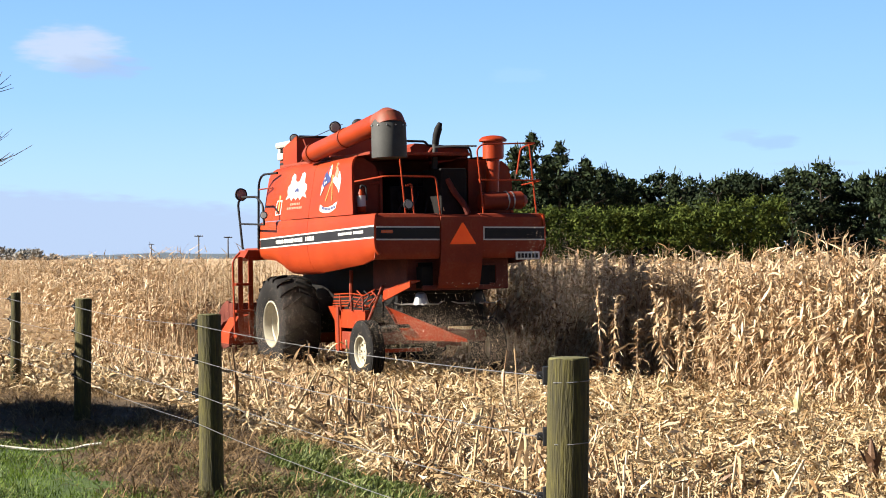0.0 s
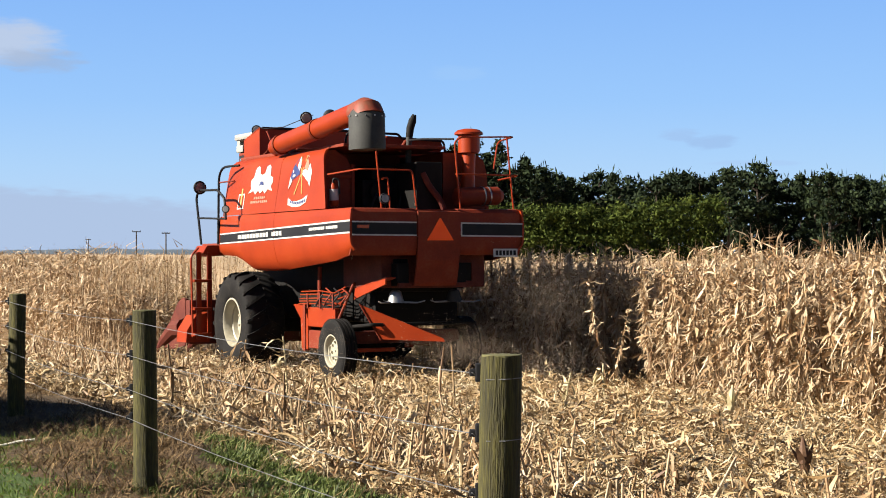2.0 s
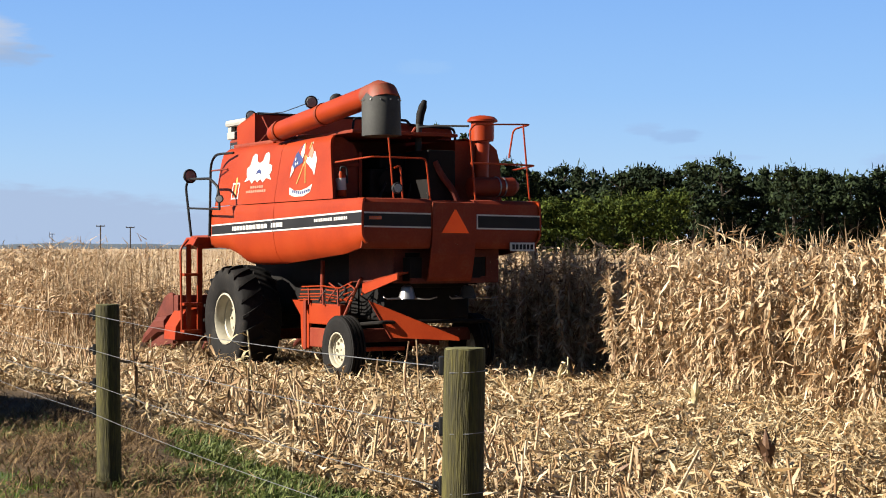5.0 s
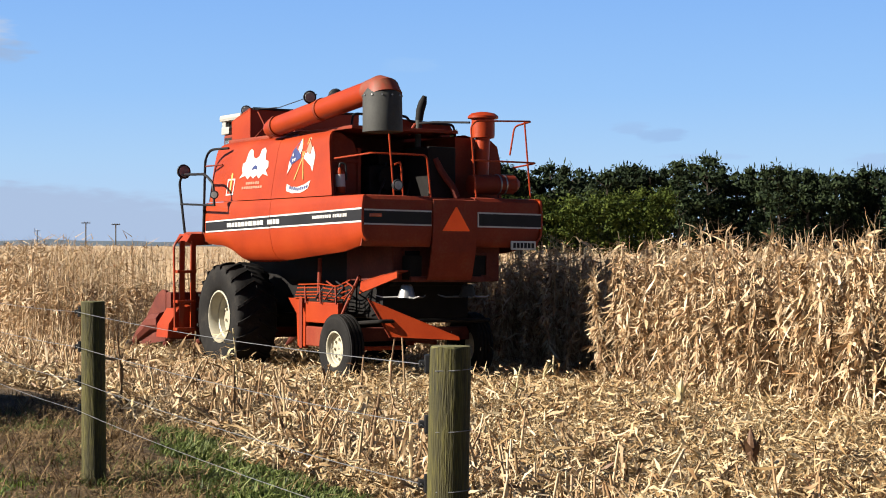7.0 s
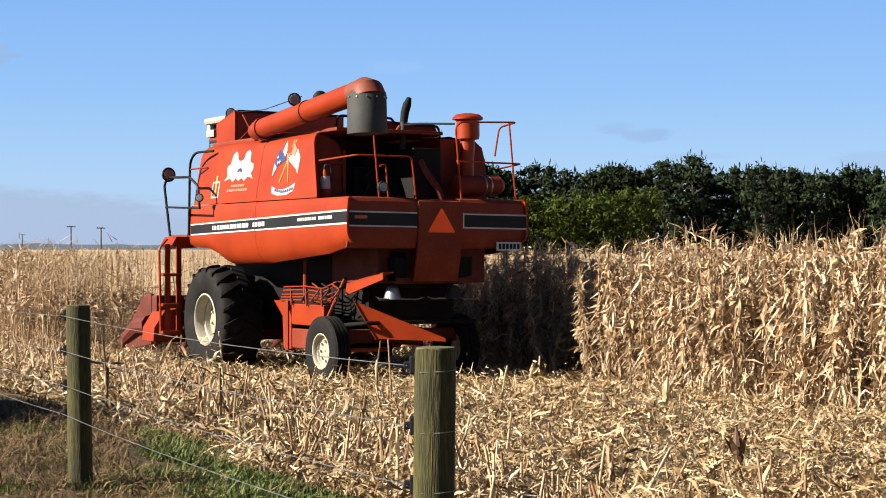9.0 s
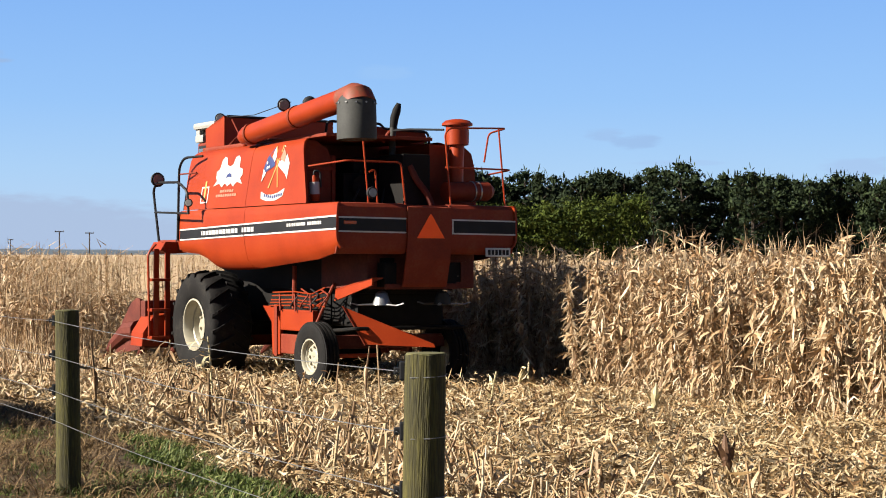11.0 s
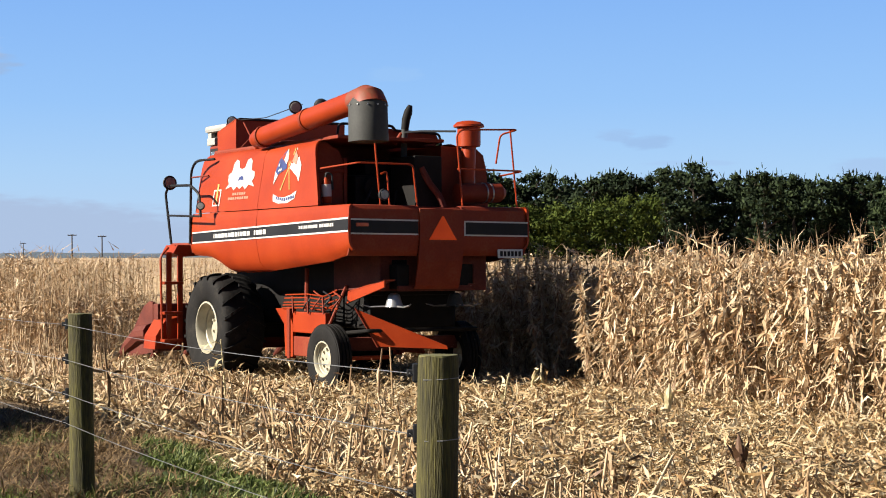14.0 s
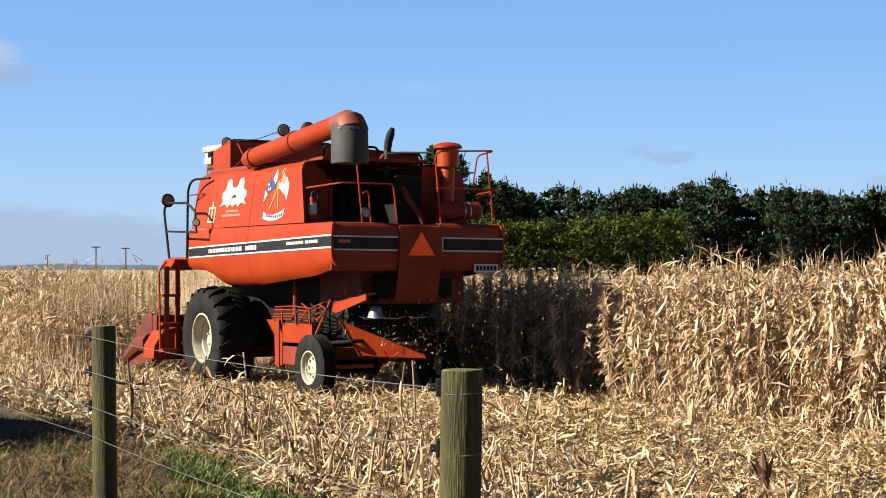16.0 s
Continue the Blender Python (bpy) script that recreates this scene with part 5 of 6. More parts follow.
    pipe("filter_cap", [(1.01, -0.5, 3.975), (1.01, -0.5, 3.985), (1.01, -0.5, 4.015), (1.01, -0.5, 4.06), (1.01, -0.5, 4.08)], [0.20, 0.235, 0.235, 0.18, 0.08], M_RED, can, "", 20)
    pipe("canister_band", [(1.175, -0.54, 3.72), (1.175, -0.54, 3.95)], 0.022, M_STEEL, can)
    # cylinder coloured darker than M_RED because it lies in shade
    pipe("cross_duct", [(0.66, -0.72, 2.96), (1.40, -0.72, 2.99), (1.47, -0.70, 2.98)], [0.15, 0.15, 0.10], M_RED_DUST_SHADE, combine, "red horizontal cylinder on the deck, darkened for shade", 18)
    for x in (1.12, 1.22):
        pipe("clamp", [(x - 0.012, -0.72, 2.982), (x + 0.012, -0.72, 2.983)], 0.156, M_STEEL, combine, "", 18)
    # exhaust
    ex = pipe("exhaust_pipe", [(0.16, 0, 3.4), (0.165, 0, 3.8), (0.18, 0, 3.98)], 0.05, M_SPOUT, combine, "upright exhaust with a sooty slanted end", 12)
    pipe("exhaust_tip", [(0.18, 0, 3.95), (0.20, 0.0, 4.1), (0.235, -0.01, 4.22), (0.265, -0.02, 4.32)], [0.058, 0.066, 0.066, 0.035], M_DARK, ex, "", 12)
    pipe("exhaust_stay", [(0.02, 0.05, 3.72), (0.12, 0.02, 3.88), (0.2, 0, 3.9)], 0.028, M_RED_DUST_SHADE, combine)
    bm = bmesh.new()
    slab(bm, [(-0.12, 0.32, 3.78), (0.93, 0.32, 3.74), (0.97, 0.32, 3.86), (0.92, 0.32, 3.95), (-0.05, 0.32, 3.99), (-0.14, 0.32, 3.92)], (0, 0.7, 0))
    part("bonnet", bm, M_RED_DUST_SHADE, combine, "faded dark red engine bonnet")
    bm = bmesh.new()
    box(bm, 0.28, 0.36, 0.30, 0.322, 3.77, 3.96, 0.006)
    part("bonnet_strap", bm, M_RED, combine)
    # grain tank with its raised front end
    bm = bmesh.new()
    box(bm, -1.12, 1.15, 1.3, 4.1, 2.8, 3.82, 0.03)
    part("grain_tank", bm, M_RED_DUST_SHADE, combine, "red grain tank body")
    bm = bmesh.new()
    slab(bm, [(-1.0, 3.44, 3.74), (1.0, 3.44, 3.74), (1.0, 3.44, 4.30), (-1.0, 3.44, 4.30)], (0, 0.03, 0))
    slab(bm, [(-1.02, 3.44, 3.74), (-1.02, 4.16, 3.74), (-1.02, 4.18, 4.12), (-1.02, 3.44, 4.32)], (0.03, 0, 0))
    slab(bm, [(1.02, 3.44, 3.74), (1.02, 4.16, 3.74), (1.02, 4.18, 4.12), (1.02, 3.44, 4.32)], (-0.03, 0, 0))
    slab(bm, [(-1.02, 3.44, 4.30), (1.02, 3.44, 4.30), (1.02, 4.18, 4.12), (-1.02, 4.18, 4.12)], (0, 0, 0.025))
    part("tank_extension", bm, M_RED, combine, "red raised end of the grain tank")
    pipe("tank_stay", [(-1.08, 3.3, 3.74), (-0.98, 2.95, 3.98), (-0.9, 3.40, 4.26)], 0.014, M_RED_DUST_SHADE, combine)
    pipe("tank_bar", [(-0.98, 3.42, 4.315), (0.9, 3.42, 4.315)], 0.022, M_BLACK, combine)
    pipe("tank_bar", [(-0.98, 1.9, 3.84), (0.95, 1.9, 3.84)], 0.03, M_RED_DUST_SHADE, combine)
    round_lamp("work_lamp", (-0.95, 3.75, 4.30), 0.09, combine, (-0.4, -1, 0))
    # unloading auger, folded back along the side
    aug = pipe("auger_tube", [(-1.33, 2.02, 3.87), (-1.34, 1.88, 3.885), (-1.40, -1.42, 4.195)], [0.125, 0.152, 0.163], M_RED, combine, "long red unloading auger tube", 22)
    for f in (0.05, 0.52):
        p = Vector((-1.34, 1.88, 3.885)).lerp(Vector((-1.40, -1.42, 4.195)), f)
        d = Vector((-0.06, -3.62, 0.315)).normalized() * 0.03
        pipe("auger_band", [p - d, p + d], 0.172, M_RED_DUST_SHADE, aug, "", 22)
    pipe("auger_elbow", [(-1.395, -1.30, 4.185), (-1.40, -1.45, 4.195), (-1.405, -1.60, 4.19), (-1.405, -1.69, 4.16), (-1.405, -1.715, 4.09)], [0.168, 0.175, 0.205, 0.238, 0.258], M_RUST, aug, "worn rusty auger elbow", 22)
    spout = pipe("spout", [(-1.41, -1.67, 4.20), (-1.41, -1.68, 4.12), (-1.405, -1.69, 3.60)], [0.22, 0.272, 0.278], M_SPOUT, aug, "dark grey rubber spout", 24)
    for k in range(9):
        a = radians(150 + 30 * k)
        pipe("bolt", [(-1.41 + 0.271 * math.cos(a), -1.68 + 0.271 * math.sin(a), 4.10), (-1.41 + 0.284 * math.cos(a), -1.68 + 0.284 * math.sin(a), 4.10)], 0.012, M_STEEL, spout, "", 6)
    round_lamp("work_lamp", (-1.47, 0.40, 4.24), 0.10, aug, (-0.35, -1, -0.1))
    round_lamp("work_lamp", (-1.12, 0.25, 4.27), 0.11, aug, (0.3, 0.9, 0.3))
    pipe("auger_cable", [(-1.3, 0.5, 4.30), (-1.18, 2.0, 4.22), (-1.0, 3.3, 4.29)], 0.007, M_BLACK, aug, "", 5)
    pipe("auger_strut", [(-1.15, 2.4, 3.72), (-1.32, 1.98, 3.9)], 0.03, M_RED, combine)


def railings():
    for pts in ([(-1.42, -0.30, 3.30), (-1.20, -1.02, 3.355), (-0.34, -1.1, 3.35), (-0.265, -1.1, 2.74)], [(-0.97, -1.1, 3.64), (-0.88, -1.1, 2.75)], [(-0.86, -1.08, 3.2), (-0.76, -1.08, 3.24), (-0.73, -1.1, 2.75)],
                [(0.515, -1.1, 2.72), (0.41, -1.1, 3.80), (0.50, -1.1, 3.885), (1.57, -1.0, 3.935), (1.35, -0.85, 3.86), (1.27, -0.85, 3.42)], [(1.43, -1.0, 3.92), (1.55, -1.0, 2.76)], [(0.46, -1.05, 3.31), (1.66, -1.0, 3.31), (1.40, -0.75, 3.24)]):
        pipe("rail", bent(pts), 0.0140, M_RED, combine, "red tubular guard rail")
    pipe("rail", bent([(-0.85, 0.25, 3.80), (-0.82, 0.25, 4.02), (0.10, 0.25, 4.02), (0.16, 0.25, 3.95), (0.95, 0.25, 3.93), (0.98, 0.25, 3.75)]), 0.02, M_STRIPE, combine, "black tubular rail")
    pipe("rail", bent([(0.16, -0.05, 3.9), (0.22, -0.4, 3.9), (0.42, -1.05, 3.86)]), 0.017, M_STRIPE, combine, "black tubular rail")
    round_lamp("work_lamp", (-0.86, -1.17, 2.90), 0.085, combine)
    # steps and handrails up to the cab
    pipe("handrail", bent([(-1.75, 4.43, 2.26), (-1.75, 4.68, 3.12), (-1.75, 4.52, 3.235), (-1.75, 3.62, 3.21), (-1.75, 3.27, 3.05), (-1.75, 3.22, 2.68)], 0.1), 0.022, M_STRIPE, combine, "black tubular handrail")
    pipe("handrail", [(-1.75, 4.60, 2.74), (-1.75, 3.22, 2.69)], 0.018, M_STRIPE, combine, "black tubular handrail")
    pipe("handrail", bent([(-1.55, 4.11, 2.26), (-1.55, 4.06, 3.48), (-1.55, 3.86, 3.63), (-1.40, 3.45, 3.64)], 0.12), 0.022, M_STRIPE, combine, "black tubular handrail")
    pipe("rail_stay", [(-1.55, 4.07, 3.36), (-1.40, 3.70, 3.38)], 0.014, M_RED_DUST_SHADE, combine)
    mirror = round_lamp("mirror", (-1.75, 4.49, 3.285), 0.125, combine, (0.0, -1, 0.05), "round black rear-view mirror")
    round_lamp("marker_lamp", (-1.75, 3.22, 2.86), 0.07, combine, (-0.6, -1, 0))
    bm = bmesh.new()
    slab(bm, [(-1.76, 4.32, 2.10), (-1.68, 4.32, 2.24), (-1.30, 4.32, 2.24), (-1.30, 4.32, 2.06), (-1.62, 4.32, 2.04)], (0, 0.5, 0))
    part("step_platform", bm, M_RED, combine, "red step platform")
    bm = bmesh.new()
    tube(bm, bent([(-1.84, 4.34, 2.2), (-1.98, 4.34, 2.05), (-1.95, 4.34, 0.6)]), 0.022, 6)
    part("ladder_rail", bm, M_RED, combine)
    for x in (-1.84, -1.64):
        bm = bmesh.new()
        box(bm, x - 0.045, x + 0.045, 4.30, 4.34, 0.56, 2.12, 0.008)
        part("ladder_rail", bm, M_RED, combine, "red ladder side rail")
    for z in (0.62, 1.08, 1.58):
        bm = bmesh.new()
        box(bm, -1.96, -1.62, 4.22, 4.42, z, z + 0.05, 0.01)
        part("ladder_step", bm, M_RED, combine)
    # cab
    bm = bmesh.new()
    box(bm, -0.8, 0.8, 4.2, 5.0, 2.3, 3.97, 0.04)
    cab = part("cab", bm, M_RED_DUST_SHADE, combine, "dusty red operator cab under a cream roof")
    # near-black box gives the gap below the roof its shade
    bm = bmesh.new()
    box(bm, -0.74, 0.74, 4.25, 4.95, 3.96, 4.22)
    part("roof_core", bm, M_DARK, cab, "dark core filling the shaded gap under the roof")
    bm = bmesh.new()
    box(bm, -0.83, 0.83, 4.72, 5.04, 3.97, 4.10, 0.02)
    box(bm, -0.82, -0.74, 4.88, 5.02, 4.08, 4.22, 0.01)
    part("roof_band", bm, M_CABROOF, cab)
    bm = bmesh.new()
    box(bm, -0.808, -0.795, 4.42, 4.95, 2.85, 3.91, 0.01)
    part("window_seal", bm, M_BLACK, cab)
    bm = bmesh.new()
    box(bm, -0.86, 0.86, 4.2, 5.08, 4.19, 4.31, 0.05)
    part("cab_roof", bm, M_CABROOF, cab, "cream white cab roof")
    bm = bmesh.new()
    box(bm, -0.818, -0.810, 4.47, 4.90, 2.9, 3.86)
    part("side_window", bm, M_GLASS, cab)
    bm = bmesh.new()
    box(bm, -0.6, 0.6, 4.185, 4.196, 3.3, 3.92)
    part("rear_window", bm, M_GLASS, cab)
    bm = bmesh.new()
    box(bm, -1.45, 1.45, 3.9, 5.2, 2.1, 2.28, 0.02)
    part("cab_floor", bm, M_RED_DUST_SHADE, combine)


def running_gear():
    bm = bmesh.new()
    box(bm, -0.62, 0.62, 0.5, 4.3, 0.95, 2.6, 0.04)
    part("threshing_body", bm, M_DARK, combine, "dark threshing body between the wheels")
    pipe("front_axle", [(-1.3, 3.36, 0.9), (1.3, 3.36, 0.9)], 0.2, M_DARK, combine, "", 14)
    # axle carrier with its tapered side sheet
    for s in (-1, 1):
        bm = bmesh.new()
        slab(bm, [(s * 1.0, 2.02, 1.22), (s * 1.0, 1.72, 0.98), (s * 1.0, 1.68, 0.48), (s * 1.0, 1.42, 0.48), (s * 1.0, 1.42, 0.98), (s * 1.0, 1.60, 1.22)], (-s * 0.04, 0, 0))
        part("carrier_plate", bm, M_RED, combine, "red tapered axle carrier plate")
        bm = bmesh.new()
        box(bm, min(s * 1.0, s * 0.9), max(s * 1.0, s * 0.9), 0.35, 1.42, 0.86, 1.18, 0.015)
        part("carrier_beam", bm, M_RED, combine)
        bm = bmesh.new()
        box(bm, min(s * 0.99, s * 0.93), max(s * 0.99, s * 0.93), 0.75, 1.42, 0.50, 0.80, 0.015)
        part("carrier_web", bm, M_RED_DUST_SHADE, combine)
        bm = bmesh.new()
        box(bm, min(s * 1.02, s * 0.9), max(s * 1.02, s * 0.9), 1.50, 1.60, 0.45, 1.25, 0.01)
        part("carrier_rib", bm, M_RED_DUST_SHADE, combine)
    # axle coloured dark for the shade under the machine
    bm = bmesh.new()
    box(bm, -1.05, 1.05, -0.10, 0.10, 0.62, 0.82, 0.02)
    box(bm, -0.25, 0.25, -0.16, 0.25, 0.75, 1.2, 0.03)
    part("rear_axle", bm, M_RED_DARK, combine, "rear axle beam in red darkened for its shade")
    bm = bmesh.new()
    box(bm, -0.95, -0.25, -0.32, -0.22, 0.50, 0.56, 0.01)
    part("tie_rod", bm, M_RED, combine)
    rng = random.Random(6)
    # bundle of hydraulic pipes and levers over the carrier
    for k in range(5):
        z = 1.22 + 0.055 * k + rng.uniform(-0.012, 0.012)
        pipe("hydraulic_pipe", bent([(-1.02 - 0.01 * k, 1.75 - 0.05 * k, z), (-1.0, 0.95, z + 0.02), (-0.98, 0.42, z - 0.01), (-0.9, 0.15, z + rng.uniform(-0.1, 0.15))], 0.05), 0.011, M_RED, combine, "thin red hydraulic pipe", 6)
    for k in range(3):
        y = 0.35 + 0.5 * k
        pipe("bracket", [(-1.03, y, 1.16), (-1.03, y + 0.02, 1.42)], 0.018, M_RED_DUST_SHADE, combine, "", 6)
    for k in range(4):
        y = 0.05 + 0.31 * k
        pipe("hose", bent([(-1.0, y + 0.1, 1.22), (-1.06, y - 0.1, 1.3), (-0.98, y - 0.16, 1.42), (-0.92, y + 0.2, 1.5)], 0.06), 0.013, M_BLACK if k % 2 else M_RED_DUST_SHADE, combine, "", 6)
    pipe("support_post", [(-0.98, 1.0, 1.2), (-0.98, 0.98, 1.85)], 0.035, M_RED_DUST_SHADE, combine)
    pipe("support_post", [(-0.96, 0.3, 1.0), (-0.8, 0.05, 1.6)], 0.024, M_RED_DUST_SHADE, combine)
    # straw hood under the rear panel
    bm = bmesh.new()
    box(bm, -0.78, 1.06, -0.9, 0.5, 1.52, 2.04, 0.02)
    hood = part("straw_hood", bm, M_RED_DARK, combine, "dark red straw hood")
    # near-black plates stand in for the shaded depth of the openings
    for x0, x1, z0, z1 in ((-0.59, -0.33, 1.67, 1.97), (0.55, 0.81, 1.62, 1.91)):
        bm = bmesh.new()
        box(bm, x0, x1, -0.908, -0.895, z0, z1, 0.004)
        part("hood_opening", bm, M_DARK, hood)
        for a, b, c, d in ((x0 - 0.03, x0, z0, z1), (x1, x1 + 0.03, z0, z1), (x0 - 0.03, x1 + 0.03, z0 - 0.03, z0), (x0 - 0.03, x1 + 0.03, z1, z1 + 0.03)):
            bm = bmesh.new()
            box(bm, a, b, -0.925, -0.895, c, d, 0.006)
            part("opening_flange", bm, M_RED_DARK, hood)
    # added near-black box: closes the see-through gap and reads as shade
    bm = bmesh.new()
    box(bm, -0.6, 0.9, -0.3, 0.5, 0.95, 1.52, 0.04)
    part("straw_beater", bm, M_DARK, combine, "dark backing box added for the shade under the hood")
    # deflector arm, spreader and splash plate
    bm = bmesh.new()
    slab(bm, [(-0.84, -0.02, 1.33), (-0.84, -1.13, 1.58), (-0.84, -1.14, 1.68), (-0.84, -0.06, 1.50)], (0.03, 0, 0))
    slab(bm, [(-0.84, -0.06, 1.49), (-0.84, -1.14, 1.67), (-0.66, -1.14, 1.67), (-0.66, -0.06, 1.49)], (0, 0, 0.02))
    part("deflector_arm", bm, M_RED, combine, "slanted red deflector arm")
    bm = bmesh.new()
    slab(bm, [(-1.05, -0.66, 1.265), (-0.76, -0.80, 0.72), (0.0, -1.50, 0.69), (-0.02, -1.50, 0.74)], (0.02, 0.03, 0))
    part("splash_plate", bm, M_RED, combine, "bright red triangular spreader plate")
    pipe("plate_edge", [(-1.055, -0.67, 1.275), (-0.76, -0.81, 0.71)], 0.012, M_RED_DUST_SHADE, combine)
    # frame coloured near black to sink into the shade behind the plate
    pipe("spreader_frame", bent([(-1.0, -0.2, 0.9), (-0.95, -0.85, 0.95), (0.9, -0.9, 0.95), (0.95, -0.2, 0.9)]), 0.03, M_DARK, combine)
    made = []
    for x in (-0.54, 0.50):
        sp = new("spreader_disc")
        sp.parent = combine
        sp.matrix_basis = pose(x, -0.9, 1.30)
        bm = bmesh.new()
        lathe(bm, [(0.135, -0.01), (0.125, 0.02), (0.085, 0.16), (0.05, 0.185)], "Z", 18)
        # right cone takes a darker grey in place of the shade on it
        part("cone", bm, M_STEEL if x < 0 else M_SPOUT, sp, "bare steel spinner cone" if x < 0 else "grey spinner cone, darkened for its shaded place", True)
        for k in range(3):
            a = radians(120 * k + 12)
            bm = bmesh.new()
            tube(bm, [(0.08 * math.cos(a), 0.08 * math.sin(a), 0.0), (0.35 * math.cos(a), 0.35 * math.sin(a), -0.01), (0.46 * math.cos(a + 0.1), 0.46 * math.sin(a + 0.1), 0.02)], [0.016, 0.012, 0.008], 6)
            part("spinner_bat", bm, M_STEEL, sp)
        made.append((sp, x))
    return made


def wheel(name, label, r, half, rim, lugs):
    """A wheel about its own x axis, its outer face towards -x."""
    hub = new(name)
    hub.parent = combine
    tagged(hub, label)
    bm = bmesh.new()
    h = half
    crown = [(r * 0.955, -h * 0.4), (r * 0.96, 0), (r * 0.955, h * 0.4)]
    if not lugs:
        crown = [(r * k, h * (x + d)) for x in (-0.66, -0.22, 0.22, 0.66) for k, d in ((0.95, -0.16), (1.0, -0.13), (1.0, 0.13), (0.95, 0.16))]
    lathe(bm, [(rim, -h * 0.70), (rim * 1.05, -h * 0.84), (rim + (r - rim) * 0.2, -h * 0.95), (rim + (r - rim) * 0.5, -h), (r * 0.87, -h * 0.99), (r * 0.94, -h * 0.88), *crown, (r * 0.94, h * 0.88), (r * 0.87, h * 0.99), (rim + (r - rim) * 0.5, h), (rim + (r - rim) * 0.2, h * 0.86), (rim * 1.05, h * 0.66), (rim, h * 0.55)], "X", 48, caps=False)
    tyre = part("tyre", bm, M_TYRE, hub, "black dusty lugged tyre" if lugs else "black ribbed steering tyre")
    for f in tyre.data.polygons:
        f.use_smooth = bool(lugs)
    for side in (-1, 1) if lugs else ():
        bm = bmesh.new()
        pts = []
        for i in range(5):
            f = i / 4
            a, x = 0.24 * f, side * h * (0.02 + 0.99 * f)
            rr = r * (0.955 - 0.055 * f ** 4)
            for da, dr in ((-0.036, -0.03), (-0.026, 0.045), (0.026, 0.045), (0.036, -0.03)):
                q = rr + dr * (1 - 0.25 * f)
                pts.append(bm.verts.new((x, q * math.cos(a + da), q * math.sin(a + da))))
        for i in range(4):
            for j in range(3):
                bm.faces.new((pts[4 * i + j], pts[4 * i + j + 1], pts[4 * i + j + 5], pts[4 * i + j + 4]))
        bm.faces.new(pts[-4:])
        bm.faces.new(pts[:4])
        one = part("tread_lug", bm, M_TYRE, hub)
        for k in range(lugs):
            ob = one if k == 0 else new("tread_lug", one.data)
            ob.parent = hub
            ob.rotation_euler = (2 * math.pi * (k + (0.5 if side > 0 else 0)) / lugs, 0, 0)
    bm = bmesh.new()
    lathe(bm, [(rim * 1.04, -h * 0.80), (rim * 1.07, -h * 0.90), (rim * 1.0, -h * 0.92), (rim * 0.95, -h * 0.84), (rim * 0.90, -h * 0.50), (rim * 0.84, -h * 0.46), (rim * 0.78, -h * 0.25), (rim * 0.45, -h * 0.2), (rim * 0.36, -h * 0.32), (rim * 0.30, -h * 0.34), (rim * 0.06, -h * 0.32)], "X", 40, caps=False)
    disc = part("rim", bm, M_CREAM, hub, "cream painted wheel rim", True)
    for k in range(8):
        a = 2 * math.pi * k / 8
        bm = bmesh.new()
        lathe(bm, [(0.022, -h * 0.24 - 0.03), (0.022, -h * 0.2)], "X", 6, (0, rim * 0.58 * math.cos(a), rim * 0.58 * math.sin(a)))
        part("wheel_nut", bm, M_CREAM, disc)
    return hub


def header():
    bm = bmesh.new()
    box(bm, -1.86, 1.86, 4.75, 5.0, 0.45, 1.25, 0.02)
    part("header_back", bm, M_RED_DARK, combine, "dark red back wall of the maize header")
    for s in (-1, 1):
        bm = bmesh.new()
        slab(bm, [(s * 1.87, 4.95, 0.42), (s * 1.87, 4.95, 1.27), (s * 1.87, 5.10, 1.29), (s * 1.87, 5.35, 1.20), (s * 1.87, 5.75, 0.86), (s * 1.87, 6.15, 0.45), (s * 1.87, 6.1, 0.28)], (-s * 0.05, 0, 0))
        part("header_end", bm, M_RED_DARK, combine, "red sloping header end sheet")
        bm = bmesh.new()
        slab(bm, [(s * 1.60, 4.42, 0.50), (s * 2.05, 4.42, 0.50), (s * 2.03, 4.42, 0.72), (s * 1.86, 4.42, 0.98), (s * 1.60, 4.42, 1.04)], (0, 0.5, 0))
        part("header_guard", bm, M_RED, combine, "bright red guard behind the header")
    for k in range(7):
        x = -1.86 + 3.72 * k / 6
        bm = bmesh.new()
        tube(bm, [(x, 5.0, 0.75), (x, 5.5, 0.72), (x, 6.1, 0.48), (x, 6.6, 0.22)], [0.17, 0.16, 0.11, 0.03], 10)
        part("snout", bm, M_RED_DARK, combine, "red pointed row divider", True)
    pipe("header_auger", [(-1.8, 5.15, 0.85), (1.8, 5.15, 0.85)], 0.2, M_DARK, combine, "", 14)
    bm = bmesh.new()
    slab(bm, [(-0.6, 3.9, 1.0), (-0.6, 4.8, 0.45), (-0.6, 4.8, 1.1), (-0.6, 3.9, 1.9)], (1.2, 0, 0))
    part("feeder_house", bm, M_RED_DUST_SHADE, combine)


for _s in (-1, 1):
    side_panels(_s, combine)
side_decals()
rear_panels()
upper_works()
railings()
discs = running_gear()
header()
wheels = []
for _name, _label, _x, _y, _r, _half, _rim, _lugs in (("drive_wheel", "large lugged drive wheel with a cream rim", 1.27, 3.36, 0.885, 0.355, 0.40, 20), ("steering_wheel", "smaller ribbed rear wheel with a cream rim", 1.12, 0.0, 0.515, 0.132, 0.25, 0)):
    for _s in (-1, 1):
        w = wheel(_name, _label, _r, _half, _rim, _lugs)
        wheels.append((w, _s * _x, _y, _r, 180 if _s > 0 else 0))


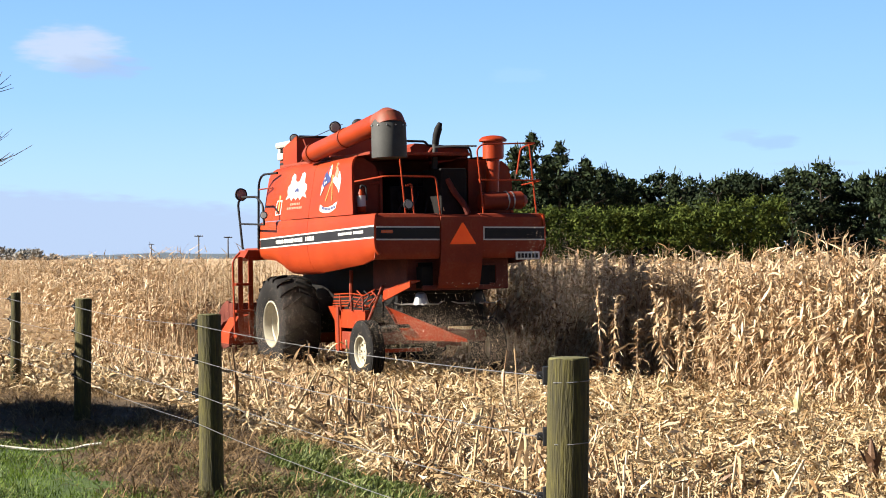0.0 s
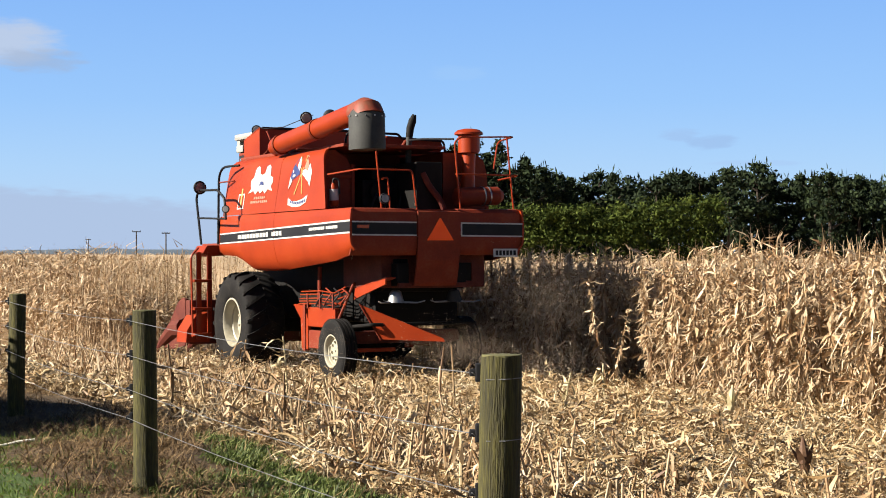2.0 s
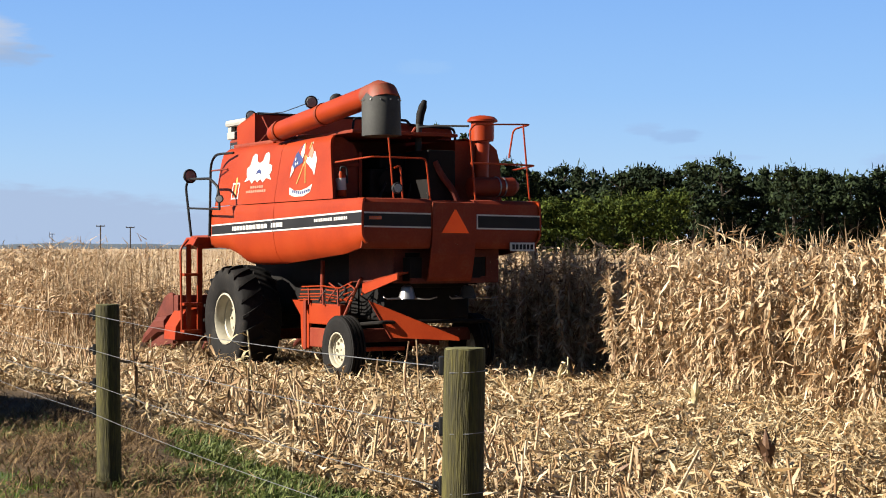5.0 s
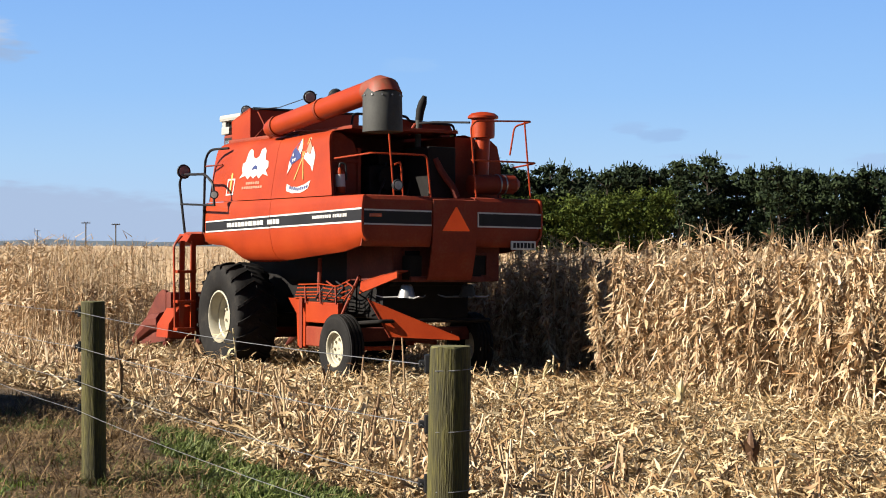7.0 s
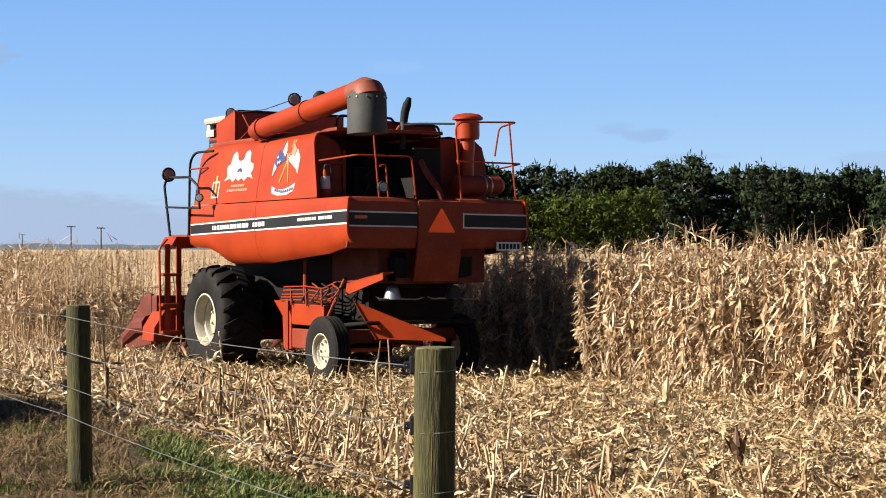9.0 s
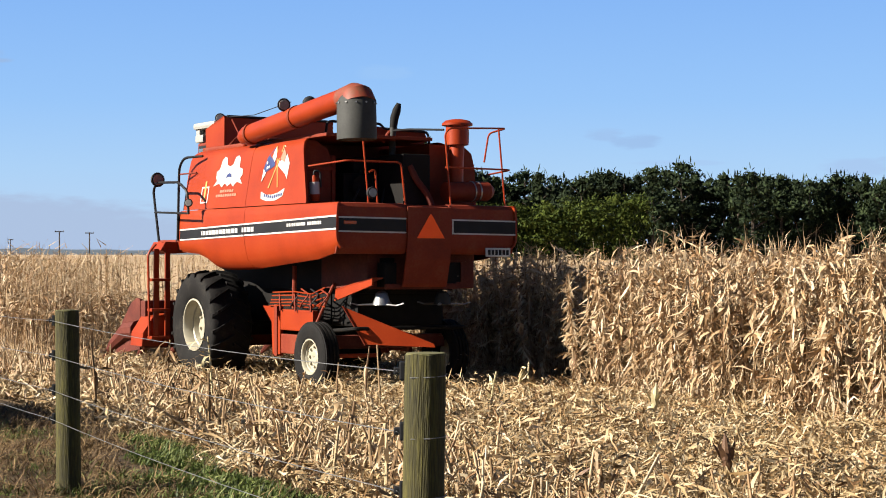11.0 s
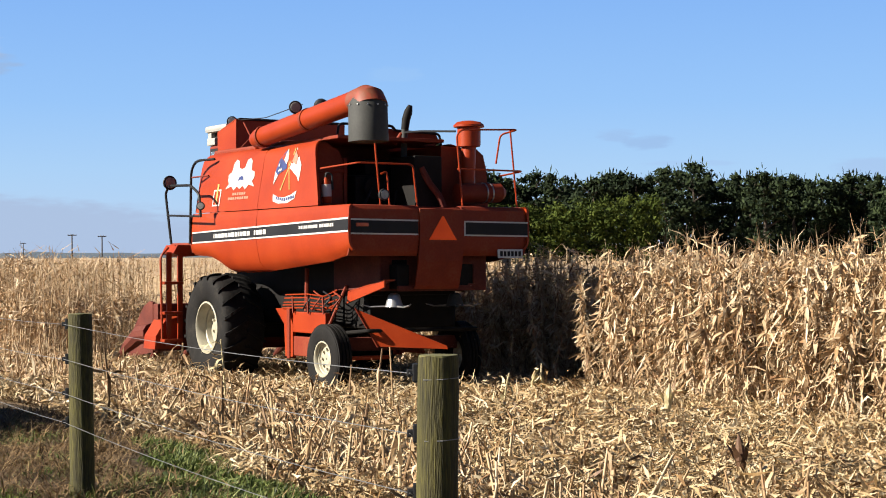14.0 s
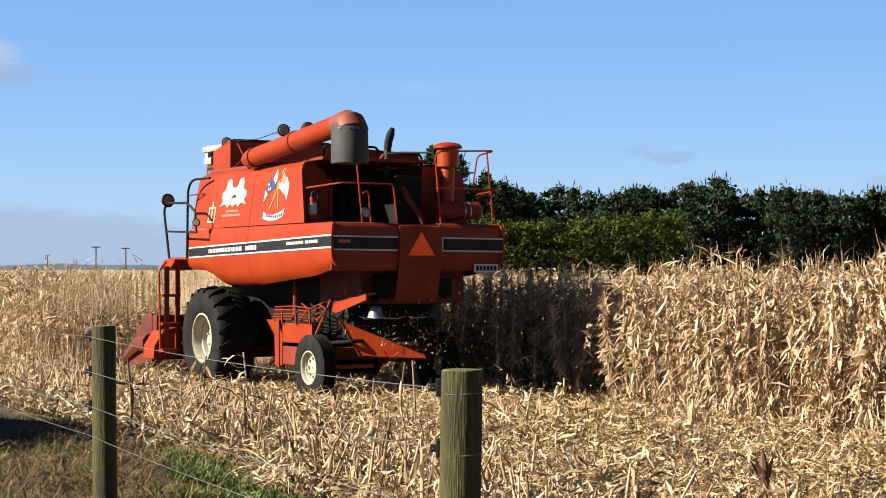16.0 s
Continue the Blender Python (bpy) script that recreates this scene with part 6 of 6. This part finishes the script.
def motions():
    """All that moves."""
    rows = [(r[0], machine_pose(*r[1:])) for r in COMBINE_ROWS]
    walk(combine, rows)
    gone, rolled = 0.0, [0.0]
    for (_, a), (_, b) in zip(rows, rows[1:]):
        gone += (b.translation - a.translation).dot(a.to_3x3() @ Vector((0, 1, 0)))
        rolled.append(gone)
    for w, x, y, r, turned in wheels:
        walk(w, [(t, Matrix.Translation((x, y, r)) @ Matrix.Rotation(-d / r, 4, "X") @ Matrix.Rotation(radians(turned), 4, "Z")) for (t, _), d in zip(rows, rolled)])
    for sp, x in discs:
        walk(sp, [(0.2 * k, pose(x, -0.9, 1.30, 0, 0, (55 if x < 0 else -55) * k)) for k in range(81)])
    def behind(t, x, y, z):
        """A place behind the machine at its pose at t."""
        for (ta, a), (tb, b) in zip(rows, rows[1:]):
            if ta <= t <= tb:
                return a.lerp(b, (t - ta) / (tb - ta)) @ Vector((x, y, z))
    at = [(t, Matrix.Translation(behind(t, x, y, z))) for t, x, y, z in ((0, -0.35, -1.8, 0.85), (0.5, -0.2, -1.85, 0.9), (1, 0.2, -1.9, 0.85), (1.5, 0.6, -1.8, 0.7), (2, 0.9, -1.7, 0.55), (3, 1.1, -1.6, 0.4), (4, 1.2, -1.5, 0.1), (5.2, 1.2, -1.5, -0.8), (6.2, 1.2, -1.5, -1.4))]
    walk(THROWN, at + [(16, at[-1][1])])
    walk(DUST_REAR, at + [(16, at[-1][1])])
    at = [(t, Matrix.Translation(behind(t, x, y, z))) for t, x, y, z in ((0, -1.85, 1.9, 0.85), (0.5, -1.8, 1.8, 0.9), (1, -1.5, 1.4, 0.75), (1.5, -1.2, 1.2, 0.55), (2, -1.0, 1.1, 0.2), (3, -0.8, 1.0, -0.5), (4, -0.8, 1.0, -1.2))]
    walk(THROWN_LOW, at + [(16, at[-1][1])])
    walk(DUST_SIDE, at + [(16, at[-1][1])])
    walk(DUST_SLOT, [(0, Matrix.Translation((0.2, 26.6, 1.5))), (1, Matrix.Translation((0.5, 26.5, 1.4))), (2, Matrix.Translation((0.8, 26.3, 1.1))), (3.5, Matrix.Translation((1.0, 26.2, 0.4))), (5, Matrix.Translation((1.0, 26.2, -0.9))), (16, Matrix.Translation((1.0, 26.2, -0.9)))])
    at = [(t, Matrix.Translation(behind(t, x, y, z))) for t, x, y, z in ((0, 0, 0.1, 2.25), (4, 0, 0.1, 2.25), (7, 0, 0.1, 2.25), (14.5, 0, 0.1, 2.25), (15.0, 0.1, -0.5, 1.7), (15.5, 0.25, -1.2, 1.25), (16, 0.2, -1.45, 1.1))]
    walk(BURST, at)
    walk(DRIFT, [(0, Matrix.Translation((1.3, 25.2, 1.3))), (4, Matrix.Translation((1.2, 25.0, 1.15))), (8, Matrix.Translation((1.35, 25.2, 1.0))), (12, Matrix.Translation((1.2, 25.0, 0.9))), (16, Matrix.Translation((1.3, 25.1, 0.7)))])
    fly = [(0, -12, 5, 2.7), (12.0, -3.5, 3.05, 2.34), (12.4, -1.11, 3, 2.35), (12.5, -0.509, 3, 2.356), (12.6, 0.09, 3, 2.365), (13.0, 2.5, 3.05, 2.45), (16, 12, 6, 3)]
    walk(INSECT, [(t, Matrix.Translation((x, y, z)) @ pose(0, 0, 0, 0, 0, -80)) for t, x, y, z in fly])
    for wing, s in WINGS:
        walk(wing, [(0.2 * k, pose(0, 0, 0.002, 0, (30 if k % 2 else -25) * s)) for k in range(81)])


ground()
maize()
straw()
stubble()
verge()
fence()
trees()
for bearing, far, high in ((-0.2124, 580.0, 9.85), (-0.1946, 600.0, 9.6), (-0.2413, 900.0, 9.7)):
    power_pole(bearing * far, far, high, 14)
far_hills()
motions()
